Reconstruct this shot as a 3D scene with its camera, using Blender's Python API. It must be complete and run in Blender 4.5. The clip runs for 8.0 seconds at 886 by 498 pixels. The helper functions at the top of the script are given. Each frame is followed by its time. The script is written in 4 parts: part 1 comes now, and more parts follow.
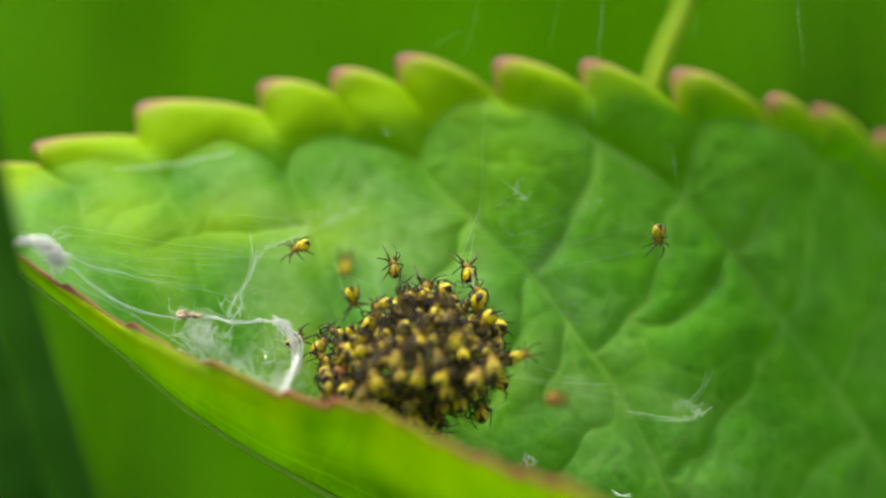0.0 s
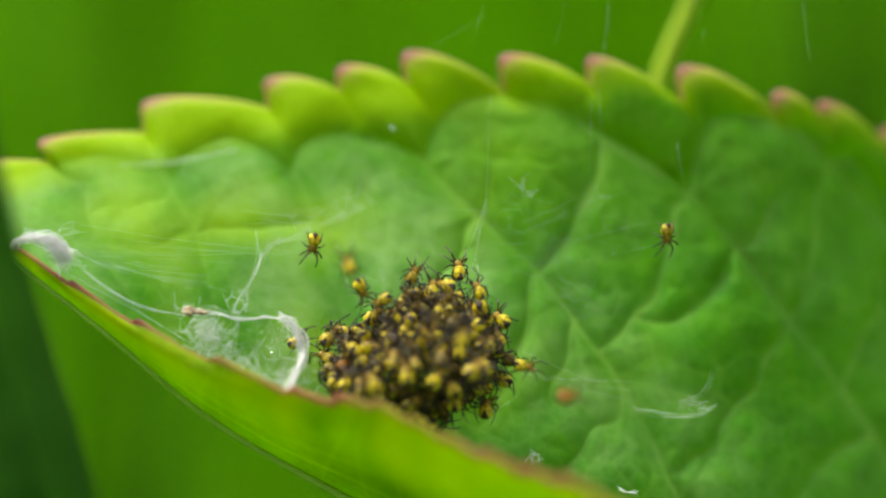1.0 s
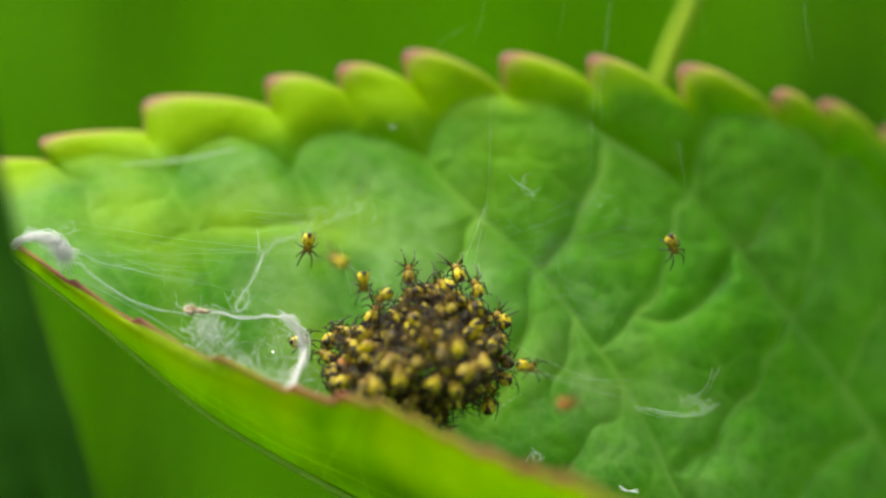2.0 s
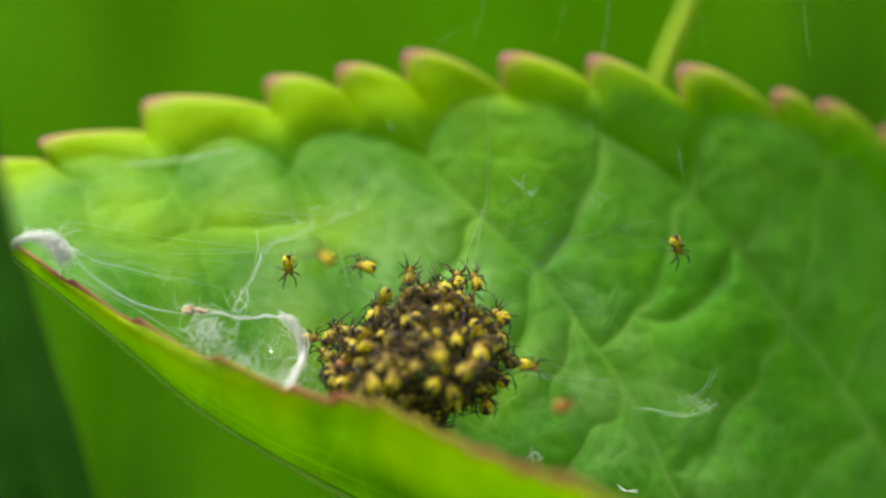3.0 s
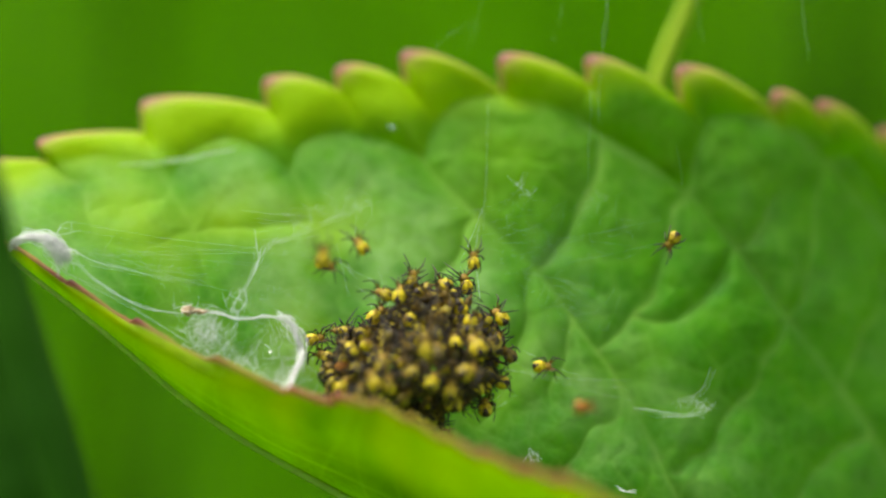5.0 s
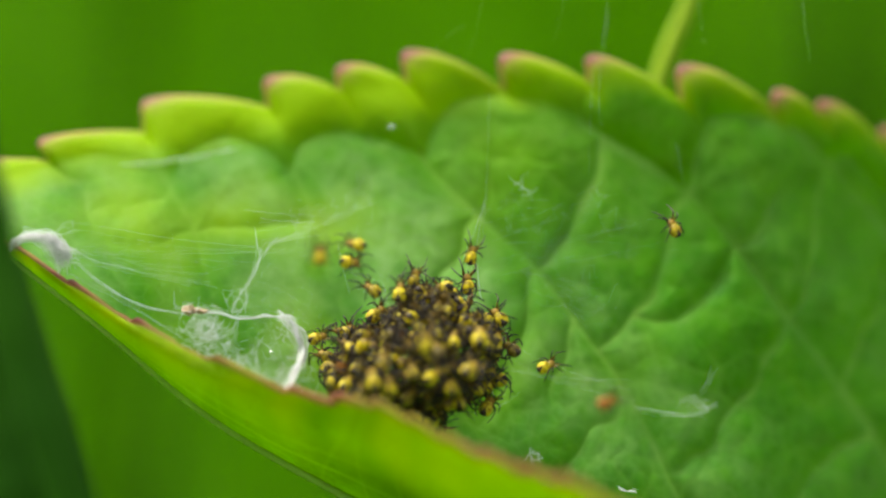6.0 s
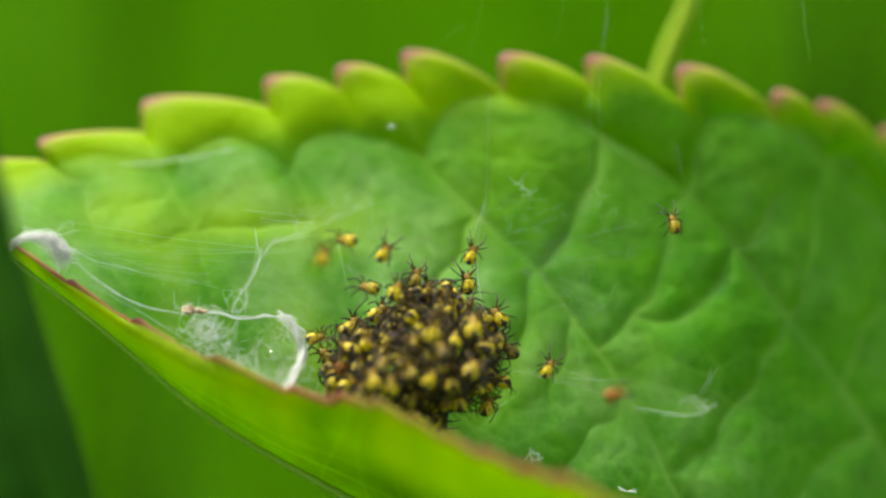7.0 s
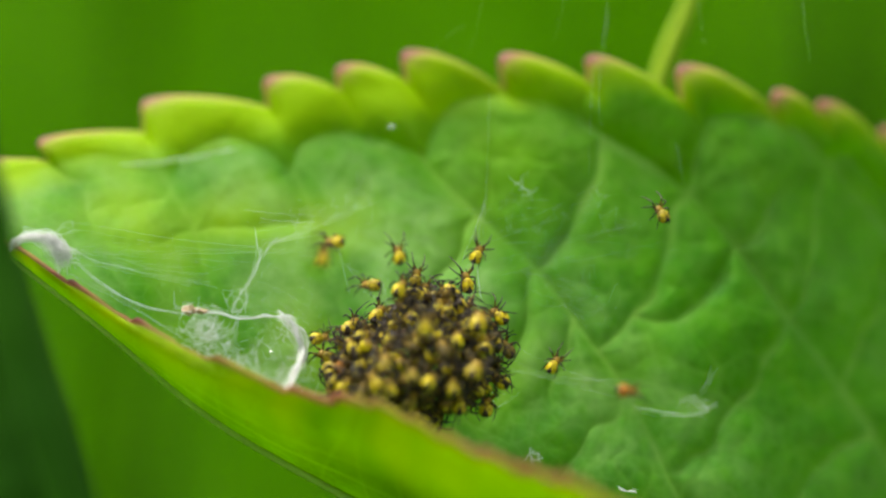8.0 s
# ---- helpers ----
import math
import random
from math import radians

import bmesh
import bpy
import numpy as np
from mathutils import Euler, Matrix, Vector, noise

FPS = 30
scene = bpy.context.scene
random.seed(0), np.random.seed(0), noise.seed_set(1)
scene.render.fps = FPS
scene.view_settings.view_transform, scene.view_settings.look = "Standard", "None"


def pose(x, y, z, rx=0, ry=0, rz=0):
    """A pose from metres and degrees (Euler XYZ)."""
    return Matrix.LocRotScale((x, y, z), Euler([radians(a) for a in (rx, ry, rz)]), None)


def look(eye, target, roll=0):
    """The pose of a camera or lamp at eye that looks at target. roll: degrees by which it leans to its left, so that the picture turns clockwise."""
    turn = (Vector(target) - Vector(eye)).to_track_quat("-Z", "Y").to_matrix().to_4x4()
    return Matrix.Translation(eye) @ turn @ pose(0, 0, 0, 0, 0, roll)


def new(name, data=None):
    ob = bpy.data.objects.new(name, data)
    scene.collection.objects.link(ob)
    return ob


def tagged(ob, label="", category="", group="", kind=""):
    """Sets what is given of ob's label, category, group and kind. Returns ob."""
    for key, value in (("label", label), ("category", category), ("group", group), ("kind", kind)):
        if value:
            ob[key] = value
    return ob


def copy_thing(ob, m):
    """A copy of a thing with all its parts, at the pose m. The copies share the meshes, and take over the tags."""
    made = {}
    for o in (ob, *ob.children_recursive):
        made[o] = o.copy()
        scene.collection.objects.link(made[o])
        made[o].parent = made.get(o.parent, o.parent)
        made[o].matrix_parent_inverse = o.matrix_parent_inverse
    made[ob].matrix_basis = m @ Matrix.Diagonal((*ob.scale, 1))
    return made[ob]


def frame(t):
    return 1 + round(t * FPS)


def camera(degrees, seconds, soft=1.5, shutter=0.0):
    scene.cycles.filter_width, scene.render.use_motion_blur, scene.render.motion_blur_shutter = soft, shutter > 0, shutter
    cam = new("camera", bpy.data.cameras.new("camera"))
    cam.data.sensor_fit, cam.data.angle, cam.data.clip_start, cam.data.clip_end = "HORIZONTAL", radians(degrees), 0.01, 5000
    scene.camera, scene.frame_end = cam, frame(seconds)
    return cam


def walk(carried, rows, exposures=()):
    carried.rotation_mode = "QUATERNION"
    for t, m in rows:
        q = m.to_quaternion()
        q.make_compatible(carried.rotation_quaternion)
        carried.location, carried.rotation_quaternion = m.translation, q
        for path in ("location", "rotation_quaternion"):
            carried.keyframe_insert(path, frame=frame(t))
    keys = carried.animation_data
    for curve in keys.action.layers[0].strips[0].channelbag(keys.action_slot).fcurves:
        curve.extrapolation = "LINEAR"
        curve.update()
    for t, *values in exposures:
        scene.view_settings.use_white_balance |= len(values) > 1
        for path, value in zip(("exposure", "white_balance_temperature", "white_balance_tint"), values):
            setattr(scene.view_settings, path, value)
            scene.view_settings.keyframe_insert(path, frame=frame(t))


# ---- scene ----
# Everything near the leaf is given in the leaf's own axes, in millimetres:
# x along the leaf from tip to stalk, y away from the viewer, z across the blade.
MM = 0.001
SITE = pose(0, 0, 0.45, -25)


def at(p):
    """A place near the leaf, from millimetres in the leaf's axes."""
    return SITE @ (Vector(p) * MM)


# ---- camera ----
cam = camera(22.18, 8.0, soft=2.1)
cam.data.dof.use_dof = True
cam.data.dof.focus_distance = 0.1408
cam.data.dof.aperture_fstop = 9.5
SWAY = ((0, -9, 8), (0.3, -6, 6), (0.5, -4, 4.5), (0.8, -1, 3), (1, 1, 2), (1.5, 4, 0), (2.2, 3, 0), (2.8, 2, 0), (3, 1.5, 0), (3.5, -1, 0.3),
        (4, -1.5, 1), (4.7, -1.5, 1), (5.8, 0, 0), (6.5, 0, 0), (8, 0, 0))
walk(cam, [(t, SITE @ pose(0, -0.14, 0, 90 + 0.01432 * tilt, 0, 0.01432 * turn)) for t, turn, tilt in SWAY],
     exposures=[(0, 1.15, 6900, 5), (8, 1.15, 6900, 5)])

# ---- light: a bright overcast sky ----
world = bpy.data.worlds.new("overcast_sky")
scene.world = world
world.use_nodes = True
wn = world.node_tree.nodes
sky = wn.new("ShaderNodeTexSky")
sky.sky_type = "NISHITA"
sky.sun_disc = False
sky.sun_elevation, sky.sun_rotation = radians(58), radians(-44)
sky.air_density, sky.dust_density, sky.ozone_density = 1.0, 5.0, 0.6
wn["Background"].inputs[1].default_value = 0.15
cloud = wn.new("ShaderNodeHueSaturation")
cloud.inputs["Saturation"].default_value = 0.25
world.node_tree.links.new(sky.outputs[0], cloud.inputs["Color"])
world.node_tree.links.new(cloud.outputs[0], wn["Background"].inputs[0])
sun_data = bpy.data.lights.new("sun", "SUN")
sun_data.energy, sun_data.angle, sun_data.color = 2.4, radians(40), (1.0, 0.97, 0.91)
sun = new("sun", sun_data)
sun.matrix_world = look((-0.40, 0.42, 1.40), (0, 0, 0.45))


# ---- materials ----
def material(name):
    m = bpy.data.materials.new(name)
    m.use_nodes = True
    return m, m.node_tree.nodes, m.node_tree.links, m.node_tree.nodes["Principled BSDF"]


def ramp(nodes, links, fac, stops):
    r = nodes.new("ShaderNodeValToRGB")
    while len(r.color_ramp.elements) < len(stops):
        r.color_ramp.elements.new(0.5)
    for e, (p, c) in zip(r.color_ramp.elements, stops):
        e.position, e.color = p, (*c, 1)
    links.new(fac, r.inputs[0])
    return r.outputs[0]


def noise_of(nodes, links, scale, detail=4, vector=None, rough=0.55):
    n = nodes.new("ShaderNodeTexNoise")
    n.inputs["Scale"].default_value, n.inputs["Detail"].default_value, n.inputs["Roughness"].default_value = scale, detail, rough
    if vector is None:
        c = nodes.new("ShaderNodeTexCoord")
        vector = c.outputs["Object"]
    links.new(vector, n.inputs["Vector"])
    return n.outputs["Fac"]


def mix(nodes, links, fac, a, b, kind="MIX"):
    m = nodes.new("ShaderNodeMix")
    m.data_type, m.blend_type = "RGBA", kind
    for sock, v in ((m.inputs[0], fac), (m.inputs[6], a), (m.inputs[7], b)):
        if isinstance(v, (int, float)):
            sock.default_value = v
        elif isinstance(v, tuple):
            sock.default_value = (*v, 1)
        else:
            links.new(v, sock)
    return m.outputs[2]


def bump(nodes, links, height, distance, strength, bsdf):
    b = nodes.new("ShaderNodeBump")
    b.inputs["Strength"].default_value, b.inputs["Distance"].default_value = strength, distance
    links.new(height, b.inputs["Height"])
    links.new(b.outputs[0], bsdf.inputs["Normal"])
    return b


def leaf_material(name, low, high, vein, rim, young, through_colour, through_amount, rough, specks=0.0):
    """Fresh leaf: mottled green blade, paler veins and a reddish margin, lit through from behind."""
    m, n, l, b = material(name)
    fine = noise_of(n, l, 900, 5)
    broad = noise_of(n, l, 130, 3)
    col = ramp(n, l, broad, ((0.3, low), (0.7, high)))
    # blotches between darker and yellower green, a few millimetres and half a millimetre wide
    blotch = ramp(n, l, noise_of(n, l, 330, 5, rough=0.62), ((0.36, tuple(0.72 * c for c in low)), (0.50, tuple(0.5 * (p + q) for p, q in zip(low, high))), (0.66, (1.35 * high[0] + 0.02, 1.18 * high[1], high[2]))))
    col = mix(n, l, 0.6, col, blotch)
    grainy = ramp(n, l, noise_of(n, l, 1500, 4), ((0.35, (0.78, 0.80, 0.7)), (0.65, (1.15, 1.12, 1.0))))
    col = mix(n, l, 0.7, col, grainy, "MULTIPLY")
    cells = n.new("ShaderNodeTexVoronoi")
    cells.feature = "DISTANCE_TO_EDGE"
    cells.inputs["Scale"].default_value = 900
    tc = n.new("ShaderNodeTexCoord")
    l.new(tc.outputs["Object"], cells.inputs["Vector"])
    net = ramp(n, l, cells.outputs["Distance"], ((0.0, (1, 1, 1)), (0.12, (0, 0, 0))))
    col = mix(n, l, mix(n, l, 0.16, (0, 0, 0), net), col, vein)
    va = n.new("ShaderNodeAttribute")
    va.attribute_name = "vein"
    ra = n.new("ShaderNodeAttribute")
    ra.attribute_name = "rim"
    col = mix(n, l, va.outputs["Fac"], col, vein)
    ya = n.new("ShaderNodeAttribute")
    ya.attribute_name = "young"
    col = mix(n, l, ya.outputs["Fac"], col, young)
    # the sky's sheen on the blade, painted into the colour as pale patches
    ba = n.new("ShaderNodeAttribute")
    ba.attribute_name = "sheen_tint"
    veil = ramp(n, l, noise_of(n, l, 480, 6, rough=0.65), ((0.34, (0.25, 0.25, 0.25)), (0.62, (1.25, 1.25, 1.25))))
    col = mix(n, l, mix(n, l, 1.0, ba.outputs["Color"], veil, "MULTIPLY"), col, (0.31, 0.51, 0.175))
    if specks:
        spots = ramp(n, l, noise_of(n, l, 620, 2), ((0.70, (0, 0, 0)), (0.76, (specks, specks, specks))))
        col = mix(n, l, spots, col, (0.13, 0.06, 0.02))
    redder = mix(n, l, ramp(n, l, noise_of(n, l, 260, 3), ((0.35, (0.55, 0.55, 0.55)), (0.65, (1, 1, 1)))), (0.45, 0.32, 0.15), rim)
    col = mix(n, l, ra.outputs["Fac"], col, redder)
    ta = n.new("ShaderNodeAttribute")
    ta.attribute_name = "tip"
    col = mix(n, l, ta.outputs["Fac"], col, (0.17, 0.065, 0.095))
    l.new(col, b.inputs["Base Color"])
    b.inputs["Specular IOR Level"].default_value = 0.11
    b.inputs["Coat Weight"].default_value, b.inputs["Coat Roughness"].default_value = 0.04, 0.5
    b.inputs["Roughness"].default_value = rough
    l.new(ramp(n, l, fine, ((0.3, (rough - 0.08,) * 3), (0.7, (rough + 0.12,) * 3))), b.inputs["Roughness"])
    h = mix(n, l, 0.5, cells.outputs["Distance"], fine)
    bump(n, l, h, 0.0004, 0.35, b)
    tr = n.new("ShaderNodeBsdfTranslucent")
    l.new(mix(n, l, ra.outputs["Fac"], mix(n, l, 0.45, col, through_colour), redder), tr.inputs[0])
    s = n.new("ShaderNodeMixShader")
    s.inputs[0].default_value = through_amount
    l.new(b.outputs[0], s.inputs[1])
    l.new(tr.outputs[0], s.inputs[2])
    l.new(s.outputs[0], n["Material Output"].inputs[0])
    return m


def simple(name, a, b_col, scale, rough, depth=0.0, spec=0.5, through_amount=0.0):
    m, n, l, b = material(name)
    f = noise_of(n, l, scale, 5)
    col = ramp(n, l, f, ((0.32, a), (0.68, b_col)))
    l.new(col, b.inputs["Base Color"])
    b.inputs["Roughness"].default_value = rough
    b.inputs["Specular IOR Level"].default_value = spec
    if depth:
        bump(n, l, noise_of(n, l, scale * 3, 4), depth, 0.5, b)
    if through_amount:
        tr = n.new("ShaderNodeBsdfTranslucent")
        l.new(col, tr.inputs[0])
        s = n.new("ShaderNodeMixShader")
        s.inputs[0].default_value = through_amount
        l.new(b.outputs[0], s.inputs[1])
        l.new(tr.outputs[0], s.inputs[2])
        l.new(s.outputs[0], n["Material Output"].inputs[0])
    return m


LEAF_TOP = leaf_material("leaf_upper_side", (0.024, 0.180, 0.0), (0.048, 0.255, 0.0), (0.26, 0.49, 0.07), (0.42, 0.19, 0.12), (0.31, 0.50, 0.0), (0.50, 0.80, 0.0), 0.50, 0.52)
LEAF_UNDER = leaf_material("leaf_underside", (0.08, 0.28, 0.002), (0.14, 0.38, 0.002), (0.30, 0.54, 0.05), (0.42, 0.15, 0.12), (0.37, 0.53, 0.0), (0.54, 0.76, 0.0), 0.62, 0.6, 0.7)
MIDRIB = simple("midrib_pale_green", (0.36, 0.58, 0.06), (0.48, 0.68, 0.12), 400, 0.5, 0.00005, 0.5, 0.65)
VEIN = simple("leaf_vein", (0.10, 0.32, 0.01), (0.19, 0.42, 0.05), 300, 0.5, 0.00004, 0.2, 0.4)


def abdomen_material(name, pale, dull, side, wedge):
    """Each spiderling's own shade: a bright back with a dark wedge that widens to the rear, brown sides, mottled."""
    m, n, l, b = material(name)

    def sums(kind, a, c):
        q = n.new("ShaderNodeMath")
        q.operation = kind
        for sock, v in zip(q.inputs, (a, c)):
            if isinstance(v, (int, float)):
                sock.default_value = v
            else:
                l.new(v, sock)
        return q.outputs[0]

    info = n.new("ShaderNodeObjectInfo")
    own = ramp(n, l, info.outputs["Random"], ((0.1, pale), (0.55, pale), (0.95, dull)))
    mottle = ramp(n, l, noise_of(n, l, 3200, 3), ((0.38, (0.20, 0.14, 0.08)), (0.51, (1, 1, 1))))
    col = mix(n, l, 0.7, own, mottle, "MULTIPLY")
    tc, xyz = n.new("ShaderNodeTexCoord"), n.new("ShaderNodeSeparateXYZ")
    l.new(tc.outputs["Object"], xyz.inputs[0])
    ragged = sums("MULTIPLY", sums("SUBTRACT", noise_of(n, l, 2400, 2), 0.5), 0.00022)
    # the wedge: its half width grows from front to rear
    half = sums("MULTIPLY", sums("SUBTRACT", 0.00014, xyz.outputs[1]), wedge)
    half = sums("MAXIMUM", half, sums("MINIMUM", 0.00005, sums("SUBTRACT", 0.00035, xyz.outputs[1])))
    inside = sums("SUBTRACT", sums("ADD", half, ragged), sums("ABSOLUTE", xyz.outputs[0], 0))
    dark = ramp(n, l, sums("MULTIPLY", inside, 9000), ((0.45, (0, 0, 0)), (0.75, (1, 1, 1))))
    col = mix(n, l, dark, col, (0.022, 0.013, 0.008))
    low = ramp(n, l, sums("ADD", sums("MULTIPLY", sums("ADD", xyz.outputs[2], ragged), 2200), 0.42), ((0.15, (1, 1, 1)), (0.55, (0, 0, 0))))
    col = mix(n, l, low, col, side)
    l.new(col, b.inputs["Base Color"])
    b.inputs["Roughness"].default_value = 0.5
    b.inputs["Specular IOR Level"].default_value = 0.2
    b.inputs["Subsurface Weight"].default_value = 0.12
    b.inputs["Subsurface Radius"].default_value = (0.0003, 0.0002, 0.0001)
    b.inputs["Subsurface Scale"].default_value = 0.4
    bump(n, l, noise_of(n, l, 5000, 3), 0.00004, 0.5, b)
    return m


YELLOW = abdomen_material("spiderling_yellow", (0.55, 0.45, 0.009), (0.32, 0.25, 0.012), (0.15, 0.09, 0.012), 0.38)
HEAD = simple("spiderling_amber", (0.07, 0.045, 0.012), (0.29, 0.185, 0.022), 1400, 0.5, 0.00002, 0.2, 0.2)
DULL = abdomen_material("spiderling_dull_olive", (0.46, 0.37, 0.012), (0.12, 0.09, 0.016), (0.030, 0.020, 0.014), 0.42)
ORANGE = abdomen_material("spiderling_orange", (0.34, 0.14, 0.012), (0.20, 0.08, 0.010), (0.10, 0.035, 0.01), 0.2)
DARK = simple("spiderling_black", (0.012, 0.008, 0.006), (0.035, 0.022, 0.012), 1500, 0.6, 0.00002, 0.25)
LEG = simple("spiderling_leg_dark", (0.010, 0.008, 0.007), (0.062, 0.050, 0.034), 2600, 0.6, 0.0, 0.2)
SILK = simple("silk_white", (0.80, 0.81, 0.80), (0.92, 0.92, 0.92), 3000, 0.5, 0.0, 0.4, 0.5)
DEW = simple("dew_drop", (0.75, 0.80, 0.75), (0.9, 0.95, 0.9), 100, 0.05)
DEW.node_tree.nodes["Principled BSDF"].inputs["Transmission Weight"].default_value = 1.0
HUSK = simple("dry_husk", (0.17, 0.12, 0.06), (0.40, 0.30, 0.17), 1500, 0.6, 0.00005)
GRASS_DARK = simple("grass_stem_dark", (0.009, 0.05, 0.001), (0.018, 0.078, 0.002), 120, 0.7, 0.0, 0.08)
GRASS_LIGHT = simple("grass_stem_light", (0.17, 0.28, 0.008), (0.24, 0.36, 0.01), 120, 0.6, 0.0, 0.2)
GRASS = simple("meadow_grass", (0.05, 0.19, 0.0), (0.09, 0.26, 0.0), 9, 0.8, 0.0, 0.05, 0.35)
EARTH = simple("meadow_ground", (0.025, 0.10, 0.0), (0.055, 0.155, 0.0), 14, 0.9, 0.01, 0.05)


# ---- mesh helpers ----
def part(name, bm, mat, parent=None, label=""):
    me = bpy.data.meshes.new(name)
    bm.to_mesh(me)
    bm.free()
    return hang(name, me, mat, parent, label)


def hang(name, me, mat, parent=None, label="", smooth=True):
    for m in (mat if isinstance(mat, (tuple, list)) else (mat,)):
        if m.name not in me.materials:
            me.materials.append(m)
    if smooth:
        me.polygons.foreach_set("use_smooth", [True] * len(me.polygons))
    ob = new(name, me)
    ob.parent = parent
    return tagged(ob, label)


def thing(name, m, label, category, group="", kind=""):
    ob = new(name)
    ob.empty_display_size = 0.002
    ob.matrix_world = m
    return tagged(ob, label, category, group, kind)


def glide(points, s):
    """A smooth line through points (n, k), at s in 0..n-1 (array)."""
    p = np.asarray(points, float)
    p = np.vstack([2 * p[0] - p[1], p, 2 * p[-1] - p[-2]])
    i = np.clip(np.floor(s).astype(int), 0, len(p) - 4)
    f = (s - i)[:, None]
    a, b, c, d = p[i], p[i + 1], p[i + 2], p[i + 3]
    return 0.5 * (2 * b + (c - a) * f + (2 * a - 5 * b + 4 * c - d) * f ** 2 + (3 * b - a - 3 * c + d) * f ** 3)


def tube(bm, points, radii, sides=6):
    """A round strand along points (metres) with a radius at each."""
    rings = []
    side = Vector((0.31, 0.52, 0.79))
    for i, p in enumerate(points):
        way = (points[min(i + 1, len(points) - 1)] - points[max(i - 1, 0)])
        way = way.normalized() if way.length else Vector((0, 0, 1))
        a = way.cross(side)
        a = (a if a.length > 0.05 else way.cross(Vector((1, 0, 0)))).normalized()
        b = way.cross(a)
        rings.append([bm.verts.new(p + float(radii[i]) * (math.cos(k) * a + math.sin(k) * b)) for k in [2 * math.pi * j / sides for j in range(sides)]])
    for r, q in zip(rings, rings[1:]):
        for j in range(sides):
            bm.faces.new((r[j], r[(j + 1) % sides], q[(j + 1) % sides], q[j]))
    bm.faces.new(rings[0][::-1])
    bm.faces.new(rings[-1])


def strand(bm, ctrl, radius, steps=10, sides=5, wobble=0.0, taper=0.6):
    """A smooth strand through control points in leaf millimetres."""
    s = np.linspace(0, len(ctrl) - 1, steps * (len(ctrl) - 1) + 1)
    pts = [Vector(p) * MM for p in glide(ctrl, s)]
    if wobble:
        pts = [p + noise.noise_vector(p * 900) * wobble * MM for p in pts]
    n = len(pts) - 1
    tube(bm, pts, [radius * MM * (1 - taper * abs(2 * i / n - 1) ** 2) for i in range(n + 1)], sides)


def grid_mesh(name, pts, attributes):
    """A sheet from an array of places (rows, columns, 3) in millimetres, with float values at its corners."""
    r, c = pts.shape[:2]
    i = np.arange(r * c).reshape(r, c)
    quads = np.stack([i[:-1, :-1], i[:-1, 1:], i[1:, 1:], i[1:, :-1]], -1).reshape(-1, 4)
    me = bpy.data.meshes.new(name)
    me.from_pydata((pts.reshape(-1, 3) * MM).tolist(), [], quads.tolist())
    for key, values in attributes.items():
        me.attributes.new(key, "FLOAT", "POINT").data.foreach_set("value", values.reshape(-1).astype(np.float32))
    return me


# ---- the leaf ----
# Along the far margin each tooth: where its point stands and the notch after it.
TEETH = ((-32.94, 9.20, 4.14), (-29.95, 9.20, 5.89), (-25.74, 9.20, 5.82),
         (-26.78, 9.20, 7.27), (-19.91, 11.40, 7.72),
         (-20.14, 11.40, 9.95), (-11.64, 12.20, 9.32),
         (-11.95, 12.20, 11.26), (-6.85, 12.20, 10.31),
         (-7.08, 12.20, 11.95), (-2.28, 12.20, 10.69),
         (-2.74, 12.20, 12.98), (4.19, 12.20, 10.50),
         (3.81, 12.20, 12.82), (9.96, 12.00, 10.79),
         (9.65, 12.00, 12.73), (16.15, 11.60, 9.36),
         (15.73, 11.60, 12.09), (22.66, 11.60, 9.13),
         (22.40, 11.60, 10.42), (25.96, 11.60, 8.57),
         (25.73, 11.60, 9.85), (30.77, 11.60, 6.78),
         (30.59, 11.60, 8.19), (36.08, 11.60, 4.59), (35.89, 11.60, 5.91), (42.14, 11.60, 1.55))
MARGIN = ((-33.23, 8.00, 3.37), (-29.35, 9.00, 5.25), (-20.31, 11.00, 8.04), (-11.70, 12.00, 9.54), (-2.58, 12.00, 10.68), (9.92, 11.50, 10.45), (22.35, 11.00, 8.53), (42.26, 12.00, 1.18))
KEEL = ((-32.78, 6.00, 3.25), (-21.78, 1.00, -4.48), (-13.02, 1.50, -11.50), (2.21, 2.50, -19.91), (19.44, 3.50, -29.38), (34.87, 5.00, -38.39), (50.05, 7.00, -47.00), (71.22, 9.00, -59.94))
NEAR = ((-32.55, 5.00, 3.30), (-26.24, 0.30, -0.07), (-18.33, -2.50, -4.51), (-8.74, -7.00, -8.34), (-3.78, -10.00, -8.91), (0.19, -13.00, -10.61), (4.52, -16.00, -12.06), (9.56, -19.00, -13.66), (24.40, -22.00, -21.60))
LATERALS = (1.15, 1.95, 2.95, 3.88, 4.97, 6.05)
# the veins of the far half, as lines (x, z) across the blade: side veins from the margin down to the fold,
SIDE_VEINS = (((-27.0, 5.8), (-23.8, 4.1), (-22.7, 1.5), (-20.3, -2.1), (-18.6, -4.6)),
              ((-20.0, 8.1), (-17.9, 4.1), (-16.1, 0.8), (-14.9, -2.9), (-13.0, -7.1)),
              ((-11.2, 9.1), (-10.1, 5.7), (-8.3, 1.5), (-6.7, -2.9), (-4.8, -7.9)),
              ((-2.8, 9.5), (-1.3, 5.7), (2.5, 1.9), (5.8, -1.1), (8.3, -4.4), (11.4, -8.7), (13.0, -11.6), (14.8, -15.6), (18.0, -23.0)),
              ((8.9, 9.5), (10.8, 7.4), (16.2, 3.8), (19.5, 0.0), (23.1, -4.7), (26.8, -9.5), (29.9, -13.7), (36.0, -24.0)),
              ((22.5, 9.7), (26.1, 6.1), (30.3, 1.6), (38.0, -8.0)))
